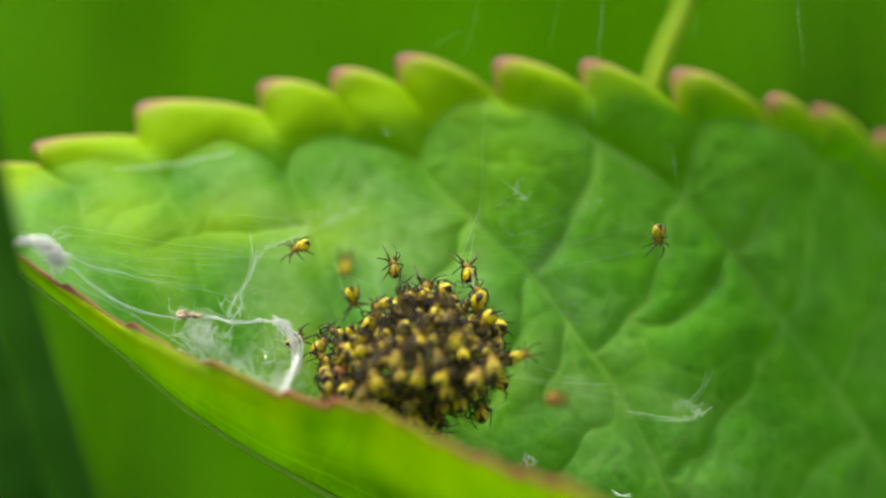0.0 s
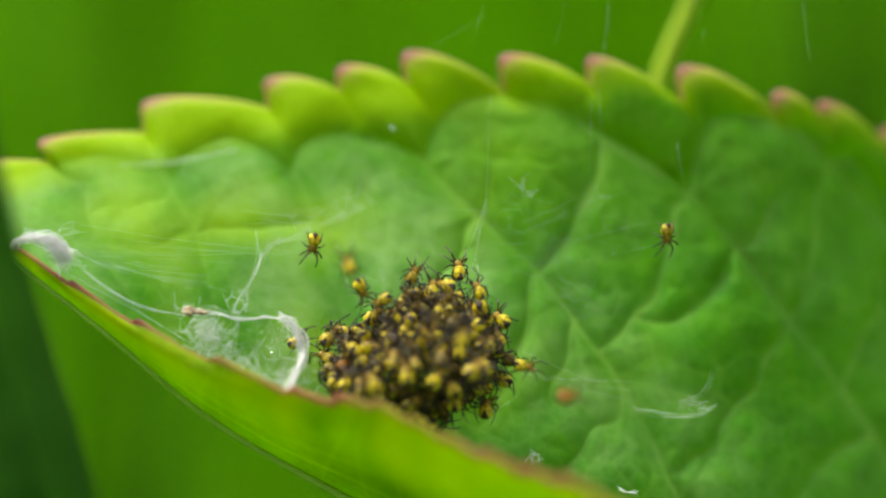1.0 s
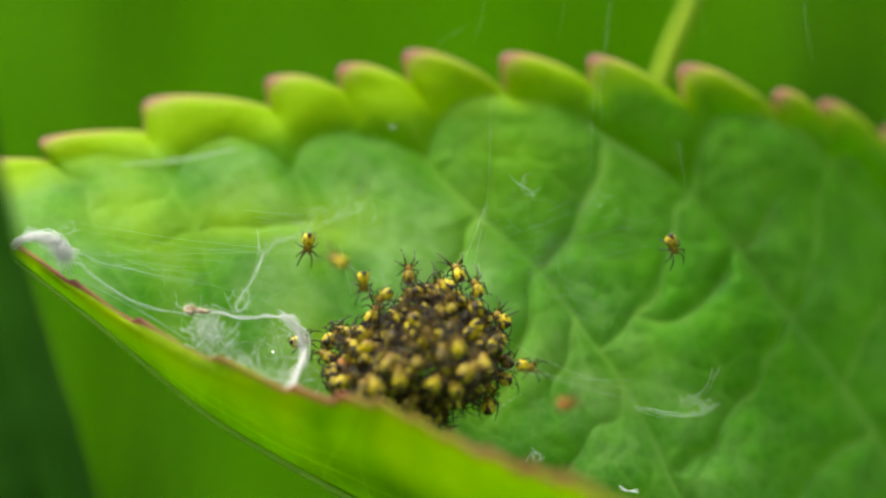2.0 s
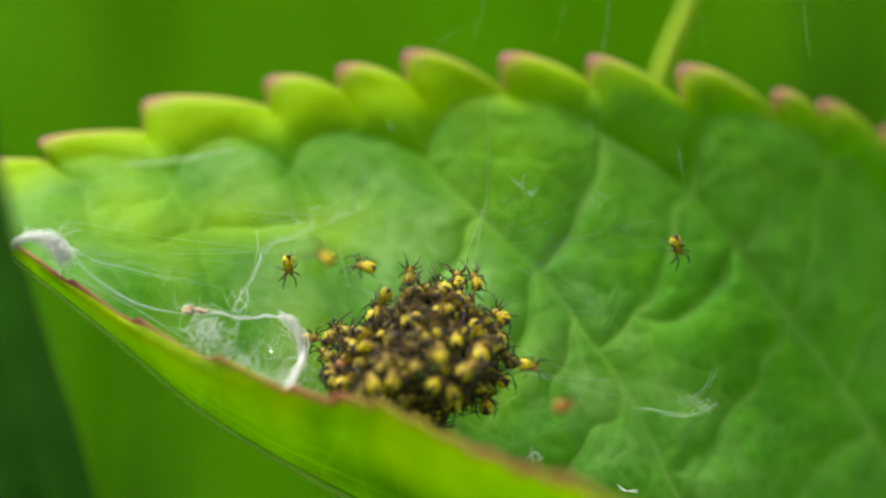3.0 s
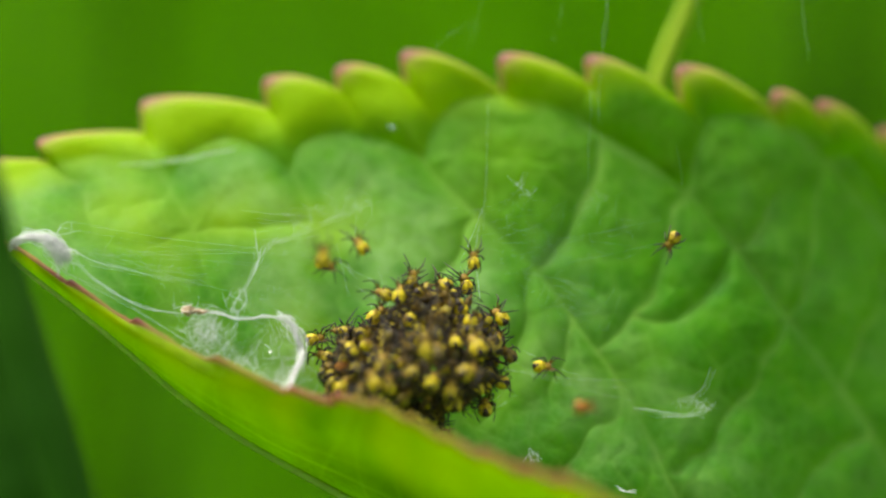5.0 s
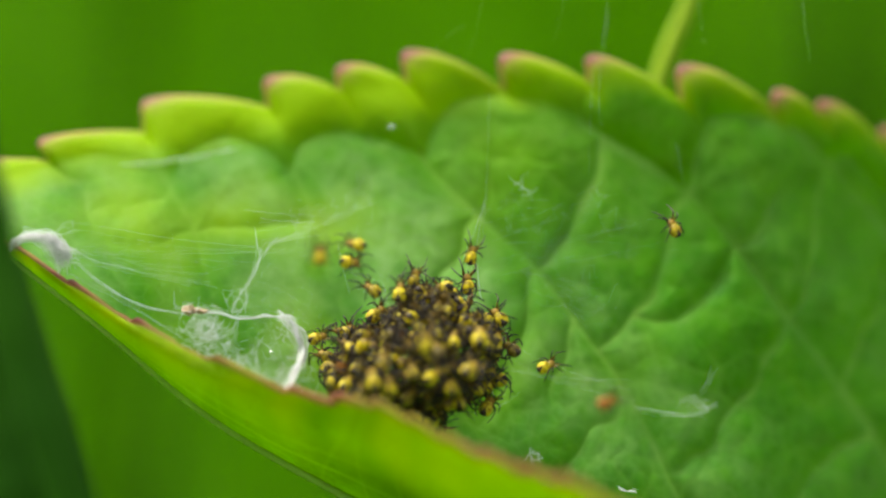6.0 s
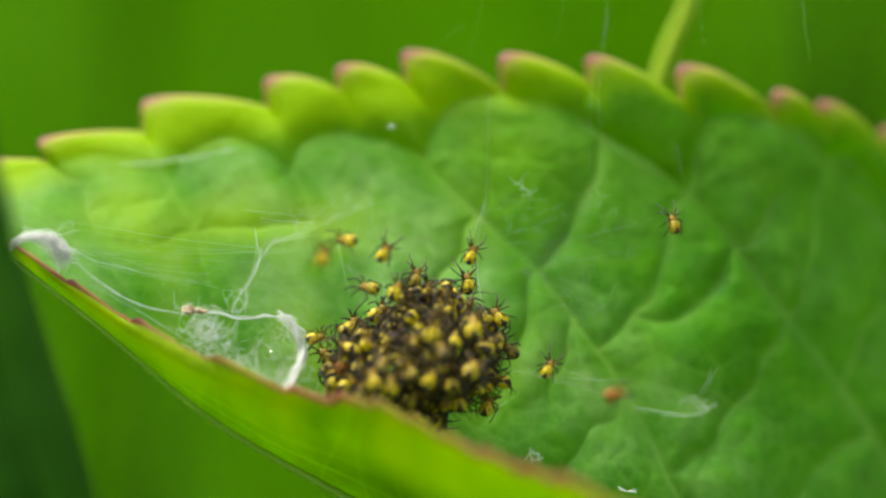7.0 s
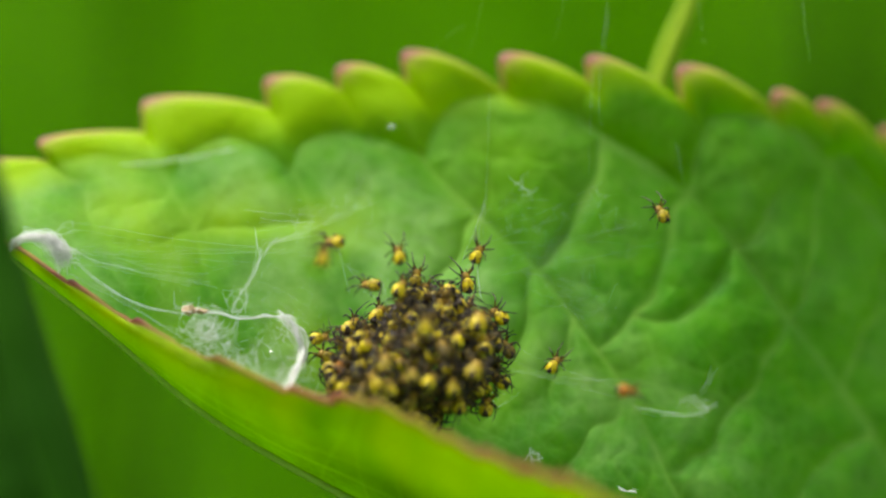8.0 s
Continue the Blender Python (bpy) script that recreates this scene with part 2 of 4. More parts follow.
# cross veins that tie them together,
CROSS_VEINS = (((10.8, 7.2), (9.8, 3.8), (8.1, 0.4), (6.0, -1.4)), ((16.3, 3.7), (15.4, 1.1), (14.2, -1.5), (12.8, -4.4), (10.1, -6.6)),
               ((19.5, 0.0), (18.4, -2.2), (16.9, -3.7), (14.7, -4.5), (12.8, -4.8)), ((23.1, -4.7), (21.0, -7.8), (19.1, -10.4), (17.1, -13.0), (15.0, -14.2)),
               ((28.8, -12.2), (26.2, -13.9), (24.1, -15.3), (22.9, -16.3)), ((17.5, 8.8), (17.1, 6.5), (16.3, 3.7)),
               ((25.7, 5.8), (25.3, 1.5), (24.6, -2.2), (23.2, -4.6)), ((22.3, 3.4), (21.3, 1.6), (19.5, 0.0)), ((30.4, -1.9), (28.9, -5.3), (26.8, -9.5)))
CROSS_VEINS += (((2.5, 1.9), (0.6, -1.1), (-0.9, -3.6)), ((5.8, -1.1), (5.4, -4.3), (4.2, -8.0), (3.1, -10.8)),
                ((8.3, -4.4), (7.9, -7.3), (6.8, -9.4)), ((11.4, -8.7), (11.1, -10.9), (8.9, -13.0), (7.1, -14.4)), 
                ((-8.3, 1.5), (-12.3, 1.3), (-16.1, 0.8)), ((-17.9, 4.1), (-20.3, 2.6), (-23.1, 2.2)), ((-16.1, 0.8), (-19.0, 0.0), (-21.8, 0.0)))
# and the scalloped vein that runs below the teeth
LOOP_VEIN = ((-28.2, 4.1), (-25.6, 5.2), (-22.6, 5.8), (-19.4, 5.3), (-17.9, 4.3), (-17.2, 5.8), (-14.5, 7.1), (-11.8, 6.2), (-10.2, 4.7), (-9.4, 6.7), (-7.0, 7.6), (-3.2, 6.5),
             (-1.3, 5.6), (-0.9, 7.2), (0.6, 9.5), (4.4, 10.2), (8.2, 9.2), (10.6, 7.4), (13.4, 6.0), (16.2, 3.8), (16.9, 6.7), (17.9, 8.6), (21.2, 9.0), (24.4, 7.7),
             (26.0, 6.0), (27.8, 6.1), (30.4, 3.7), (36.0, -1.5))


def hashed_cells(x, z, step, seed):
    """Distance to the border between the irregular cells of a network of veins."""
    rng = np.random.RandomState(seed)
    gx, gz = np.meshgrid(np.arange(-32, 50, step), np.arange(-40, 18, step * 0.9))
    gx = gx + (np.arange(gx.shape[0]) % 2)[:, None] * step * 0.5
    sx = (gx + rng.uniform(-0.42, 0.42, gx.shape) * step).ravel()
    sz = (gz + rng.uniform(-0.42, 0.42, gx.shape) * step).ravel()
    out = np.empty(x.size)
    px, pz = x.ravel(), z.ravel()
    for k in range(0, x.size, 4000):
        d = np.sqrt((px[k:k + 4000, None] - sx) ** 2 + (pz[k:k + 4000, None] - sz) ** 2)
        d.partition(1, axis=1)
        out[k:k + 4000] = d[:, 1] - d[:, 0]
    return out.reshape(x.shape)


def soft_noise(x, z, scale, seed):
    rng = np.random.RandomState(seed)
    out = 0
    for k in range(7):
        a, ph = rng.uniform(0, 2 * math.pi, 2)
        w = scale * rng.uniform(0.6, 1.5)
        out = out + np.sin((x * math.cos(a) + z * math.sin(a)) / w + ph)
    return out / 4.0


def line_distance(x, z, lines, steps=6):
    """Distance from each place to the nearest of several smooth lines."""
    px, pz = x.ravel(), z.ravel()
    best = np.full(px.size, 1e9)
    for line in lines:
        c = glide(line, np.linspace(0, len(line) - 1, steps * (len(line) - 1) + 1))
        for (ax, az), (bx, bz) in zip(c, c[1:]):
            dx, dz = bx - ax, bz - az
            f = np.clip(((px - ax) * dx + (pz - az) * dz) / (dx * dx + dz * dz + 1e-9), 0, 1)
            best = np.minimum(best, (px - ax - f * dx) ** 2 + (pz - az - f * dz) ** 2)
    return np.sqrt(best).reshape(x.shape)


def quilt(x, z):
    """The far half's relief: height of the cushions between the veins (0..1), paleness of the veins and the distance to the loop vein."""
    warp = 0.30 * soft_noise(x, z, 0.9, 3) + 0.12 * soft_noise(x, z, 0.35, 6)
    side = line_distance(x + warp, z - warp, SIDE_VEINS)
    cross = line_distance(x - warp, z + warp, CROSS_VEINS)
    loop = line_distance(x + warp, z + warp, (LOOP_VEIN,))
    small = hashed_cells(x + 2 * warp, z - 2 * warp, 1.7, 8)
    near = np.minimum(np.minimum(side * 0.85, cross), loop * 0.9)
    mid = hashed_cells(x + 3 * warp, z - 2 * warp, 3.1, 5)
    uneven = np.clip(0.75 + 0.45 * soft_noise(x, z, 2.0, 33), 0.3, 1.3)
    puff = uneven * (0.42 * (1 - np.exp(-(near / 0.5) ** 1.4)) + 0.62 * (1 - np.exp(-(near / 2.0) ** 1.5))) + 0.10 * (1 - np.exp(-(mid / 0.9) ** 1.5)) * np.clip(near / 1.0, 0, 1)
    puff = puff + 0.035 * (1 - np.exp(-(small / 0.5) ** 2)) * np.clip(near / 0.8, 0, 1)
    patchy = np.clip(0.7 + 0.5 * soft_noise(x, z, 2.2, 31), 0.4, 1)
    vein = np.maximum(0.6 * np.exp(-(side / 0.26) ** 2), 0.9 * np.exp(-(cross / 0.22) ** 2)) * patchy
    vein = np.maximum(vein, np.maximum(0.12 * np.exp(-(small / 0.12) ** 2), 0.30 * patchy * np.exp(-(mid / 0.16) ** 2)))
    return puff, vein, loop, near


def relief(x, z, u, along):
    """The near half: height of the puffed blade between its veins (0..1), paleness of the veins and painted sky sheen.
    """
    warp = 0.8 * soft_noise(x, z, 1.8, 3)
    big = hashed_cells(x + warp, z - warp, 3.7, 5)
    small = hashed_cells(x - warp * 0.5, z + warp * 0.5, 1.5, 8)
    uw = u + 0.03 * np.sin(6 * along)
    lateral = np.min([np.abs(uw - q) for q in LATERALS], axis=0) * 8.5
    strip = np.interp(uw, LATERALS, np.arange(len(LATERALS))) % 1.0
    fall = 1 - np.exp(-(big / 1.4) ** 1.6)
    puff = 0.25 + 0.65 * fall * (1 - np.exp(-(lateral / 1.2) ** 1.3))
    patchy = np.clip(0.55 + 0.6 * soft_noise(x, z, 3.0, 31), 0.1, 1)
    vein = np.maximum((0.3 + 0.3 * patchy) * np.exp(-(lateral / 0.22) ** 2), 0.75 * patchy * np.exp(-(big / 0.28) ** 2))
    vein = np.maximum(vein, 0.10 * np.exp(-(small / 0.12) ** 2))
    sheen_tint = np.clip((strip - 0.35) / 0.5, 0, 1) * np.clip(0.45 + 0.8 * soft_noise(x, z, 2.2, 51) + 0.4 * soft_noise(x, z, 0.8, 52), 0, 1)
    return puff + 0.05 * (1 - np.exp(-(small / 0.5) ** 2)), vein, sheen_tint


def far_blade(parent):
    rows, cols = 260, 520
    v = 1 - (1 - np.linspace(0, 1, rows)[:, None]) ** 1.5
    # the toothed edge: short steep fronts, long gentle backs
    knots = [0.0]
    for k in range(1, len(TEETH)):
        knots.append(knots[-1] + (0.28 if k % 2 else 0.72))
    marks = np.array(TEETH)
    s = np.linspace(0, knots[-1], cols)
    edge = np.stack([np.interp(s, knots, marks[:, a]) for a in range(3)], 1)
    tooth = np.interp(s, knots, np.arange(len(knots)))
    phase = np.mod(tooth, 2.0)
    back = np.where(phase < 1, 0, phase - 1)
    edge[:, 2] += np.where(phase >= 1, np.interp(tooth, (2, 4, 6, 11), (0.05, 0.45, 0.55, 0.80)) * np.sin(math.pi * np.clip(back, 0, 1)) ** 0.8 * (1 - 0.35 * back), 0)
    for a in (0, 2):
        edge[:, a] = np.convolve(np.pad(edge[:, a], 2, "edge"), [0.12, 0.22, 0.32, 0.22, 0.12], "valid")
    # u runs so that the smooth margin passes under the toothed one
    fine = np.linspace(0, 7, 800)
    mx = glide(MARGIN, fine)[:, 0]
    u = np.interp(np.maximum.accumulate(np.convolve(np.pad(edge[:, 0], 12, "edge"), np.ones(25) / 25, "valid")), mx, fine)
    m, k = glide(MARGIN, u), glide(KEEL, u)
    w = v ** 1.0
    x = k[:, 0] * (1 - w) + m[:, 0] * w + 5.5 * np.sin(math.pi * w) * np.clip(u / 4, 0, 1)
    z = k[:, 2] * (1 - w) + m[:, 2] * w
    y = k[:, 1] + (m[:, 1] - k[:, 1]) * (0.45 * w + 0.55 * w ** 2)
    # distance from the margin, in millimetres
    inward = (1 - v) * np.sqrt(((m - k) ** 2).sum(1))
    t = np.clip(1 - inward / np.minimum(3.2, 0.45 * inward[:1]), 0, 1)
    t = t * t * (3 - 2 * t)
    x, z, y = x + t * (edge[:, 0] - m[:, 0]), z + t * (edge[:, 2] - m[:, 2]), y + t * (edge[:, 1] - m[:, 1])
    uu = np.broadcast_to(u, x.shape)
    puff, vein, loop, near = quilt(x, z)
    x0, z0 = x.copy(), z.copy()
    # the teeth swell one by one above the loop vein and their edges roll back
    hump = np.sin(math.pi * np.clip(phase / 2, 0, 1)) ** 0.5
    loop_z = np.interp(x, [q[0] for q in LOOP_VEIN], [q[1] for q in LOOP_VEIN])
    above = np.clip((z - loop_z) / 0.7, 0, 1)
    roll = np.clip(1 - inward / 0.8, 0, 1) ** 2
    swell = 1 - (1 - hump) * np.exp(-(inward / 1.5) ** 1.5)
    tooth_rise = above * (1 - np.exp(-(loop / 1.0) ** 1.5)) * (0.45 + 0.55 * swell) + 0.05 * above * (soft_noise(x, z, 0.7, 17) + 0.6 * soft_noise(x, z, 0.35, 18))
    lift = np.interp(uu, (0.5, 2.0, 3.5, 5.5), (0.16, 0.30, 0.85, 1.12)) * np.where(above > 0, (1 - above) * puff + above * 1.2 * tooth_rise, puff)
    lift = lift - 0.7 * roll + 0.22 * soft_noise(x, z, 4.0, 21) + 0.07 * soft_noise(x, z, 1.0, 4) + 0.025 * soft_noise(x, z, 0.4, 14)
    fade = np.clip(v / 0.05, 0, 1)
    y, z = y - 0.9 * lift * fade, z + 0.30 * lift * fade
    # the blade turns away towards its stalk
    y = y + 0.011 * np.maximum(x - 8, 0) ** 2 + 0.008 * np.maximum(x - 18, 0) ** 2
    front = np.where(phase < 1, 1 - phase, back)
    rim = np.clip(1.25 - inward / 0.5, 0, 1) * (0.45 + 0.55 * np.clip(1.1 - 0.9 * front, 0, 1))
    notch = np.clip(1 - inward / 0.9, 0, 1) * np.exp(-((np.minimum(phase, 2 - phase)) / 0.10) ** 2)
    rim = np.clip(rim + 0.7 * np.clip(1 - inward / 1.1, 0, 1) * np.exp(-((phase - 1.0) / 0.14) ** 2), 0, 1)
    tip = np.clip(1.1 - inward / 0.6, 0, 1) * np.exp(-((phase - 1.0) / 0.13) ** 2)
    # paler young tissue towards the tip and in the teeth; sky sheen painted over the hollow
    young = np.interp(uu, (3.0, 4.3, 5.0), (0.15, 0.30, 0.05)) * above + 0.08 * np.clip((z + 3) / 9, 0, 1) + 0.42 * np.exp(-((uu - 2.2) / 1.2) ** 2) * np.clip(0.38 + 1.5 * soft_noise(x, z, 1.3, 41), 0, 1.6) + 0.95 * np.clip((1 - inward / np.interp(uu, (3, 4.5, 5.2), (3.4, 2.6, 1.6))) / 0.75, 0, 1) + 0.22 * np.exp(-((x - 4.2) / 3.6) ** 2 - ((z - 5.8) / 3.0) ** 2)
    sheen_patch = np.clip(0.45 + 0.75 * soft_noise(x, z, 2.2, 51) + 0.35 * soft_noise(x, z, 0.8, 52), 0, 1)
    sheen_tint = (0.14 + 0.48 * sheen_patch) * np.interp(uu, (0.5, 1.6, 3.2, 4.4), (0.4, 0.85, 0.85, 0.22)) * np.clip(1.15 - 0.06 * z, 0.5, 1.1) * np.clip(near / 1.2, 0.25, 1) * (1 - above)
    # pale highlights along the veins, painted with it
    sheen_tint = sheen_tint + 0.26 * np.exp(-(near / 0.5) ** 2) * (1 - above) * np.clip(0.6 + 0.6 * soft_noise(x, z, 1.8, 53), 0, 1) * np.interp(uu, (2, 3.5), (0.3, 1))
    # and more painted sheen on the bright panel left of the ball
    sheen_tint = sheen_tint + 0.35 * np.exp(-((x + 10.0) / 3.5) ** 2 - ((z + 3.0) / 3.0) ** 2)
    me = grid_mesh("far_blade", np.stack([x, y, z], -1), {"vein": np.clip(vein * np.interp(uu, (1.5, 3.2), (0.3, 1)) * (1 - 0.7 * above) + 0.8 * notch, 0, 1), "rim": rim, "tip": np.clip(tip, 0, 1), "sheen_tint": np.clip(sheen_tint, 0, 0.8), "young": np.clip(young * (0.88 + 0.22 * soft_noise(x, z, 0.9, 43)), 0, 0.9)})
    ob = hang("blade_half", me, LEAF_TOP, parent, "quilted upper side with toothed reddish edge")
    sol = ob.modifiers.new("thickness", "SOLIDIFY")
    sol.thickness, sol.offset = 0.25 * MM, 1.0
    # the veins lie in the grooves of the blade
    flat = np.stack([x0.ravel(), z0.ravel()], 1)
    skin = np.stack([x, y, z], -1).reshape(-1, 3)
    for name, lines, wide in (("side_vein", SIDE_VEINS, 0.085), ("cross_vein", CROSS_VEINS, 0.060)):
        for line in lines:
            c = glide(line, np.linspace(0, len(line) - 1, 8 * (len(line) - 1) + 1))
            bent = [skin[((flat - q) ** 2).sum(1).argmin()] for q in c]
            bent = [Vector(q) * MM + Vector((0, 0.03 * MM, 0)) for q in np.array(bent)]
            bent = [bent[0]] + [(a + 2 * b + c2) / 4 for a, b, c2 in zip(bent, bent[1:], bent[2:])] + [bent[-1]]
            bm = bmesh.new()
            tube(bm, bent, [wide * MM * (1 - 0.5 * abs(2 * i / (len(bent) - 1) - 1) ** 3) for i in range(len(bent))], 8)
            part(name, bm, VEIN, ob)
    return ob


def near_blade(parent):
    rows, cols = 90, 420
    v = np.linspace(0, 1, rows)[:, None]
    u = np.linspace(0, 8, cols)
    # keel and near margin meet their own arc at their own pace
    k, m = glide(KEEL, np.interp(u, (0, 1, 2, 3, 4, 5, 6, 7, 8), (0, 0.95, 1.55, 2.15, 2.5, 2.9, 3.4, 3.9, 5.0))), glide(NEAR, u)
    x = k[:, 0] * (1 - v) + m[:, 0] * v
    y = k[:, 1] * (1 - v) + m[:, 1] * v - 1.6 * np.sin(math.pi * v) * np.clip(u / 3, 0, 1)
    z = k[:, 2] * (1 - v) + m[:, 2] * v - 0.12 * np.sin(math.pi * v) * np.clip(u / 3, 0, 1)
    step = np.mod((u - 1.5) / 0.51 + 0.2, 1.0)
    saw = np.where(step < 0.2, step / 0.2, 1 - (step - 0.2) / 0.8)
    bite = np.clip((v - 0.8) / 0.2, 0, 1) ** 1.5 * np.clip(u / 1.2, 0.15, 1)
    z, x = z + 0.62 * (saw - 0.45) * bite, x - 0.45 * saw * bite
    puff, vein, sheen_tint = relief(x + 3.3, z * 1.6 + y, np.broadcast_to(u * 0.8, x.shape), v)
    lift = 0.38 * puff + 0.22 * soft_noise(x, z + y, 2.0, 9) + 0.30 * np.sin(10 * v + 0.35 * u) * np.clip(u / 2, 0, 1) - 0.35 * np.exp(-((v - 0.12) / 0.04) ** 2) * np.clip((u - 2.4) / 0.8, 0, 1)
    fade = np.clip(v / 0.1, 0, 1) * np.clip((1.02 - v) / 0.1, 0.2, 1)
    y, z = y - 0.7 * lift * fade, z + 0.2 * lift * fade
    from_edge = (1 - v) * np.sqrt(((m - k) ** 2).sum(1))
    rim = np.clip(1.25 - from_edge / np.interp(u, (2, 4), (0.42, 0.8)), 0, 1) * (np.interp(u, (1.5, 2.6, 3.4), (0.95, 0.6, 0.8)) + 0.15 * np.exp(-((step - 0.2) / 0.16) ** 2)) * np.clip(0.95 + 0.5 * soft_noise(x, z, 1.3, 81), 0.6, 1.1)
    me = grid_mesh("near_blade", np.stack([x, y, z], -1), {"vein": np.clip(0.8 * vein + 0.8 * np.exp(-((v - 0.17 - 0.015 * u) / 0.016) ** 2) + 0.5 * np.exp(-((v - 0.36 - 0.01 * u) / 0.02) ** 2) * np.clip(0.6 + soft_noise(x, z, 2.0, 91), 0, 1), 0, 1), "rim": np.clip(rim, 0, 1), "tip": np.clip(1.3 - from_edge / 0.45, 0, 1) * np.exp(-((step - 0.2) / 0.10) ** 2) * np.interp(u, (1.6, 2.6), (1.0, 0.25)), "sheen_tint": 0.15 * sheen_tint, "young": np.clip(np.clip((v - 0.15) / 0.5, 0, 1) * (0.65 + 0.55 * soft_noise(x, z + y, 1.3, 71) + 0.40 * soft_noise(x, z + y, 0.6, 72)), 0, 1)})
    ob = hang("blade_half", me, LEAF_UNDER, parent, "pale green underside folded up with reddish edge")
    sol = ob.modifiers.new("thickness", "SOLIDIFY")
    sol.thickness, sol.offset = 0.25 * MM, -1.0
    return ob


leaf = thing("leaf", SITE, "fresh green toothed leaf folded along its midrib", "leaf")
far_blade(leaf)
near_blade(leaf)
bm = bmesh.new()
s = np.linspace(0, 7, 120)
tube(bm, [Vector(p) * MM for p in glide(KEEL, s) + np.array((0, -0.30, -0.08))], [(0.15 + 0.03 * q) * MM for q in s], 10)
part("midrib", bm, MIDRIB, leaf, "pale raised midrib along the fold")
bm = bmesh.new()
tube(bm, [Vector(p) * MM for p in glide((KEEL[-1], (96.64, 20.00, -82.36), (125.62, 45.00, -132.23), (161.21, 85.00, -239.57), (233.28, 180.00, -572.72)), np.linspace(0, 4, 40))], [0.0011] * 40, 10)
part("stalk", bm, MIDRIB, leaf, "pale green leaf stalk")


# ---- spiderlings ----
def ball(bm, centre, radii, sides=14, rings=10, shape=None):
    """A closed egg form; shape(f) gives the relative girth at f from -1 (back) to 1 (front) along y."""
    c = Vector(centre)
    loops = []
    for i in range(1, rings):
        f = -math.cos(math.pi * i / rings)
        g = math.sqrt(max(0, 1 - f * f)) * (shape(f) if shape else 1)
        loops.append([bm.verts.new(c + Vector((radii[0] * g * math.cos(a), radii[1] * f, radii[2] * g * math.sin(a)))) for a in [2 * math.pi * j / sides for j in range(sides)]])
    back, front = bm.verts.new(c + Vector((0, -radii[1], 0))), bm.verts.new(c + Vector((0, radii[1], 0)))
    for p, q in zip(loops, loops[1:]):
        for j in range(sides):
            bm.faces.new((p[j], p[(j + 1) % sides], q[(j + 1) % sides], q[j]))
    for j in range(sides):
        bm.faces.new((loops[0][(j + 1) % sides], loops[0][j], back))
        bm.faces.new((loops[-1][j], loops[-1][(j + 1) % sides], front))


def leg_mesh(side, pair):
    """One jointed leg: hip, knee, shin and foot, reaching out from its root at the origin."""
    a = radians((66, 36, -26, -62)[pair])
    reach = (0.98, 0.82, 0.66, 0.88)[pair]
    out = Vector((side * math.cos(a), math.sin(a), 0))
    fore = Vector((0, (0.22, 0.10, -0.04, -0.12)[pair], 0))
    line = [Vector((0, 0, 0)), out * 0.30 * reach + Vector((0, 0, 0.30)), out * 0.58 * reach + Vector((0, 0, 0.36)),
            out * 0.86 * reach + fore + Vector((0, 0, -0.08)), out * 0.98 * reach + 1.8 * fore + Vector((0, 0, -0.52))]
    pts = [Vector(p) * MM for p in glide([tuple(p) for p in line], np.linspace(0, 4, 13))]
    fat = [0.055, 0.068, 0.068, 0.060, 0.052, 0.054, 0.052, 0.044, 0.038, 0.038, 0.032, 0.025, 0.015]
    bm = bmesh.new()
    tube(bm, pts, [r * MM for r in fat], 6)
    for f in bm.faces:
        f.material_index = 0 if f.calc_center_median().length < 0.42 * reach * MM else 1
    return bm


def spiderling(body, label):
    """A spiderling a millimetre and a half long, facing +y, back up."""
    sp = thing("spiderling", Matrix(), label, "spiderling", "spiderlings on the leaf")
    bm = bmesh.new()
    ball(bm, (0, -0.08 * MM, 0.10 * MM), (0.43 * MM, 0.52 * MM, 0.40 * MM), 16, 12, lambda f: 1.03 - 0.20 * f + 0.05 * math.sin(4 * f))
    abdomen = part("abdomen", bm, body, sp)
    bm = bmesh.new()
    ball(bm, (0, -0.46 * MM, 0.22 * MM), (0.24 * MM, 0.17 * MM, 0.25 * MM), 12, 8)
    part("rear_patch", bm, DARK, abdomen, "black patch at the rear")
    bm = bmesh.new()
    ball(bm, (0, 0.47 * MM, 0.02 * MM), (0.32 * MM, 0.33 * MM, 0.27 * MM), 12, 8, lambda f: 1 - 0.18 * f)
    head = part("head", bm, HEAD, sp, "amber-brown head and thorax")
    for side in (-1, 1):
        bm = bmesh.new()
        tube(bm, [Vector(p) * MM for p in ((side * 0.10, 0.72, 0.0), (side * 0.16, 0.88, 0.04), (side * 0.13, 1.00, -0.08))], [0.04 * MM, 0.045 * MM, 0.03 * MM], 6)
        part("feeler", bm, LEG, head)
        for pair in range(4):
            root = Vector((side * 0.20, (0.66, 0.55, 0.44, 0.33)[pair], -0.02)) * MM
            ob = part("leg", leg_mesh(side, pair), (HEAD, LEG), sp)
            ob.location = root
    return sp


def facing(p, ahead, up, size=1.0):
    """The pose of a spiderling at leaf millimetres p, its head towards ahead and its back towards up (leaf axes)."""
    f = Vector(ahead).normalized()
    u = Vector(up)
    u = (u - f * u.dot(f)).normalized() if abs(Vector(up).normalized().dot(f)) < 0.98 else f.orthogonal().normalized()
    r = f.cross(u)
    m = Matrix((r, f, u)).transposed().to_4x4()
    m.translation = Vector(p) * MM
    return SITE @ m


CLUSTER_MIDDLE = Vector((-1.46, -0.60, -6.41))
SPIDER_KINDS = {}
KEYED = []
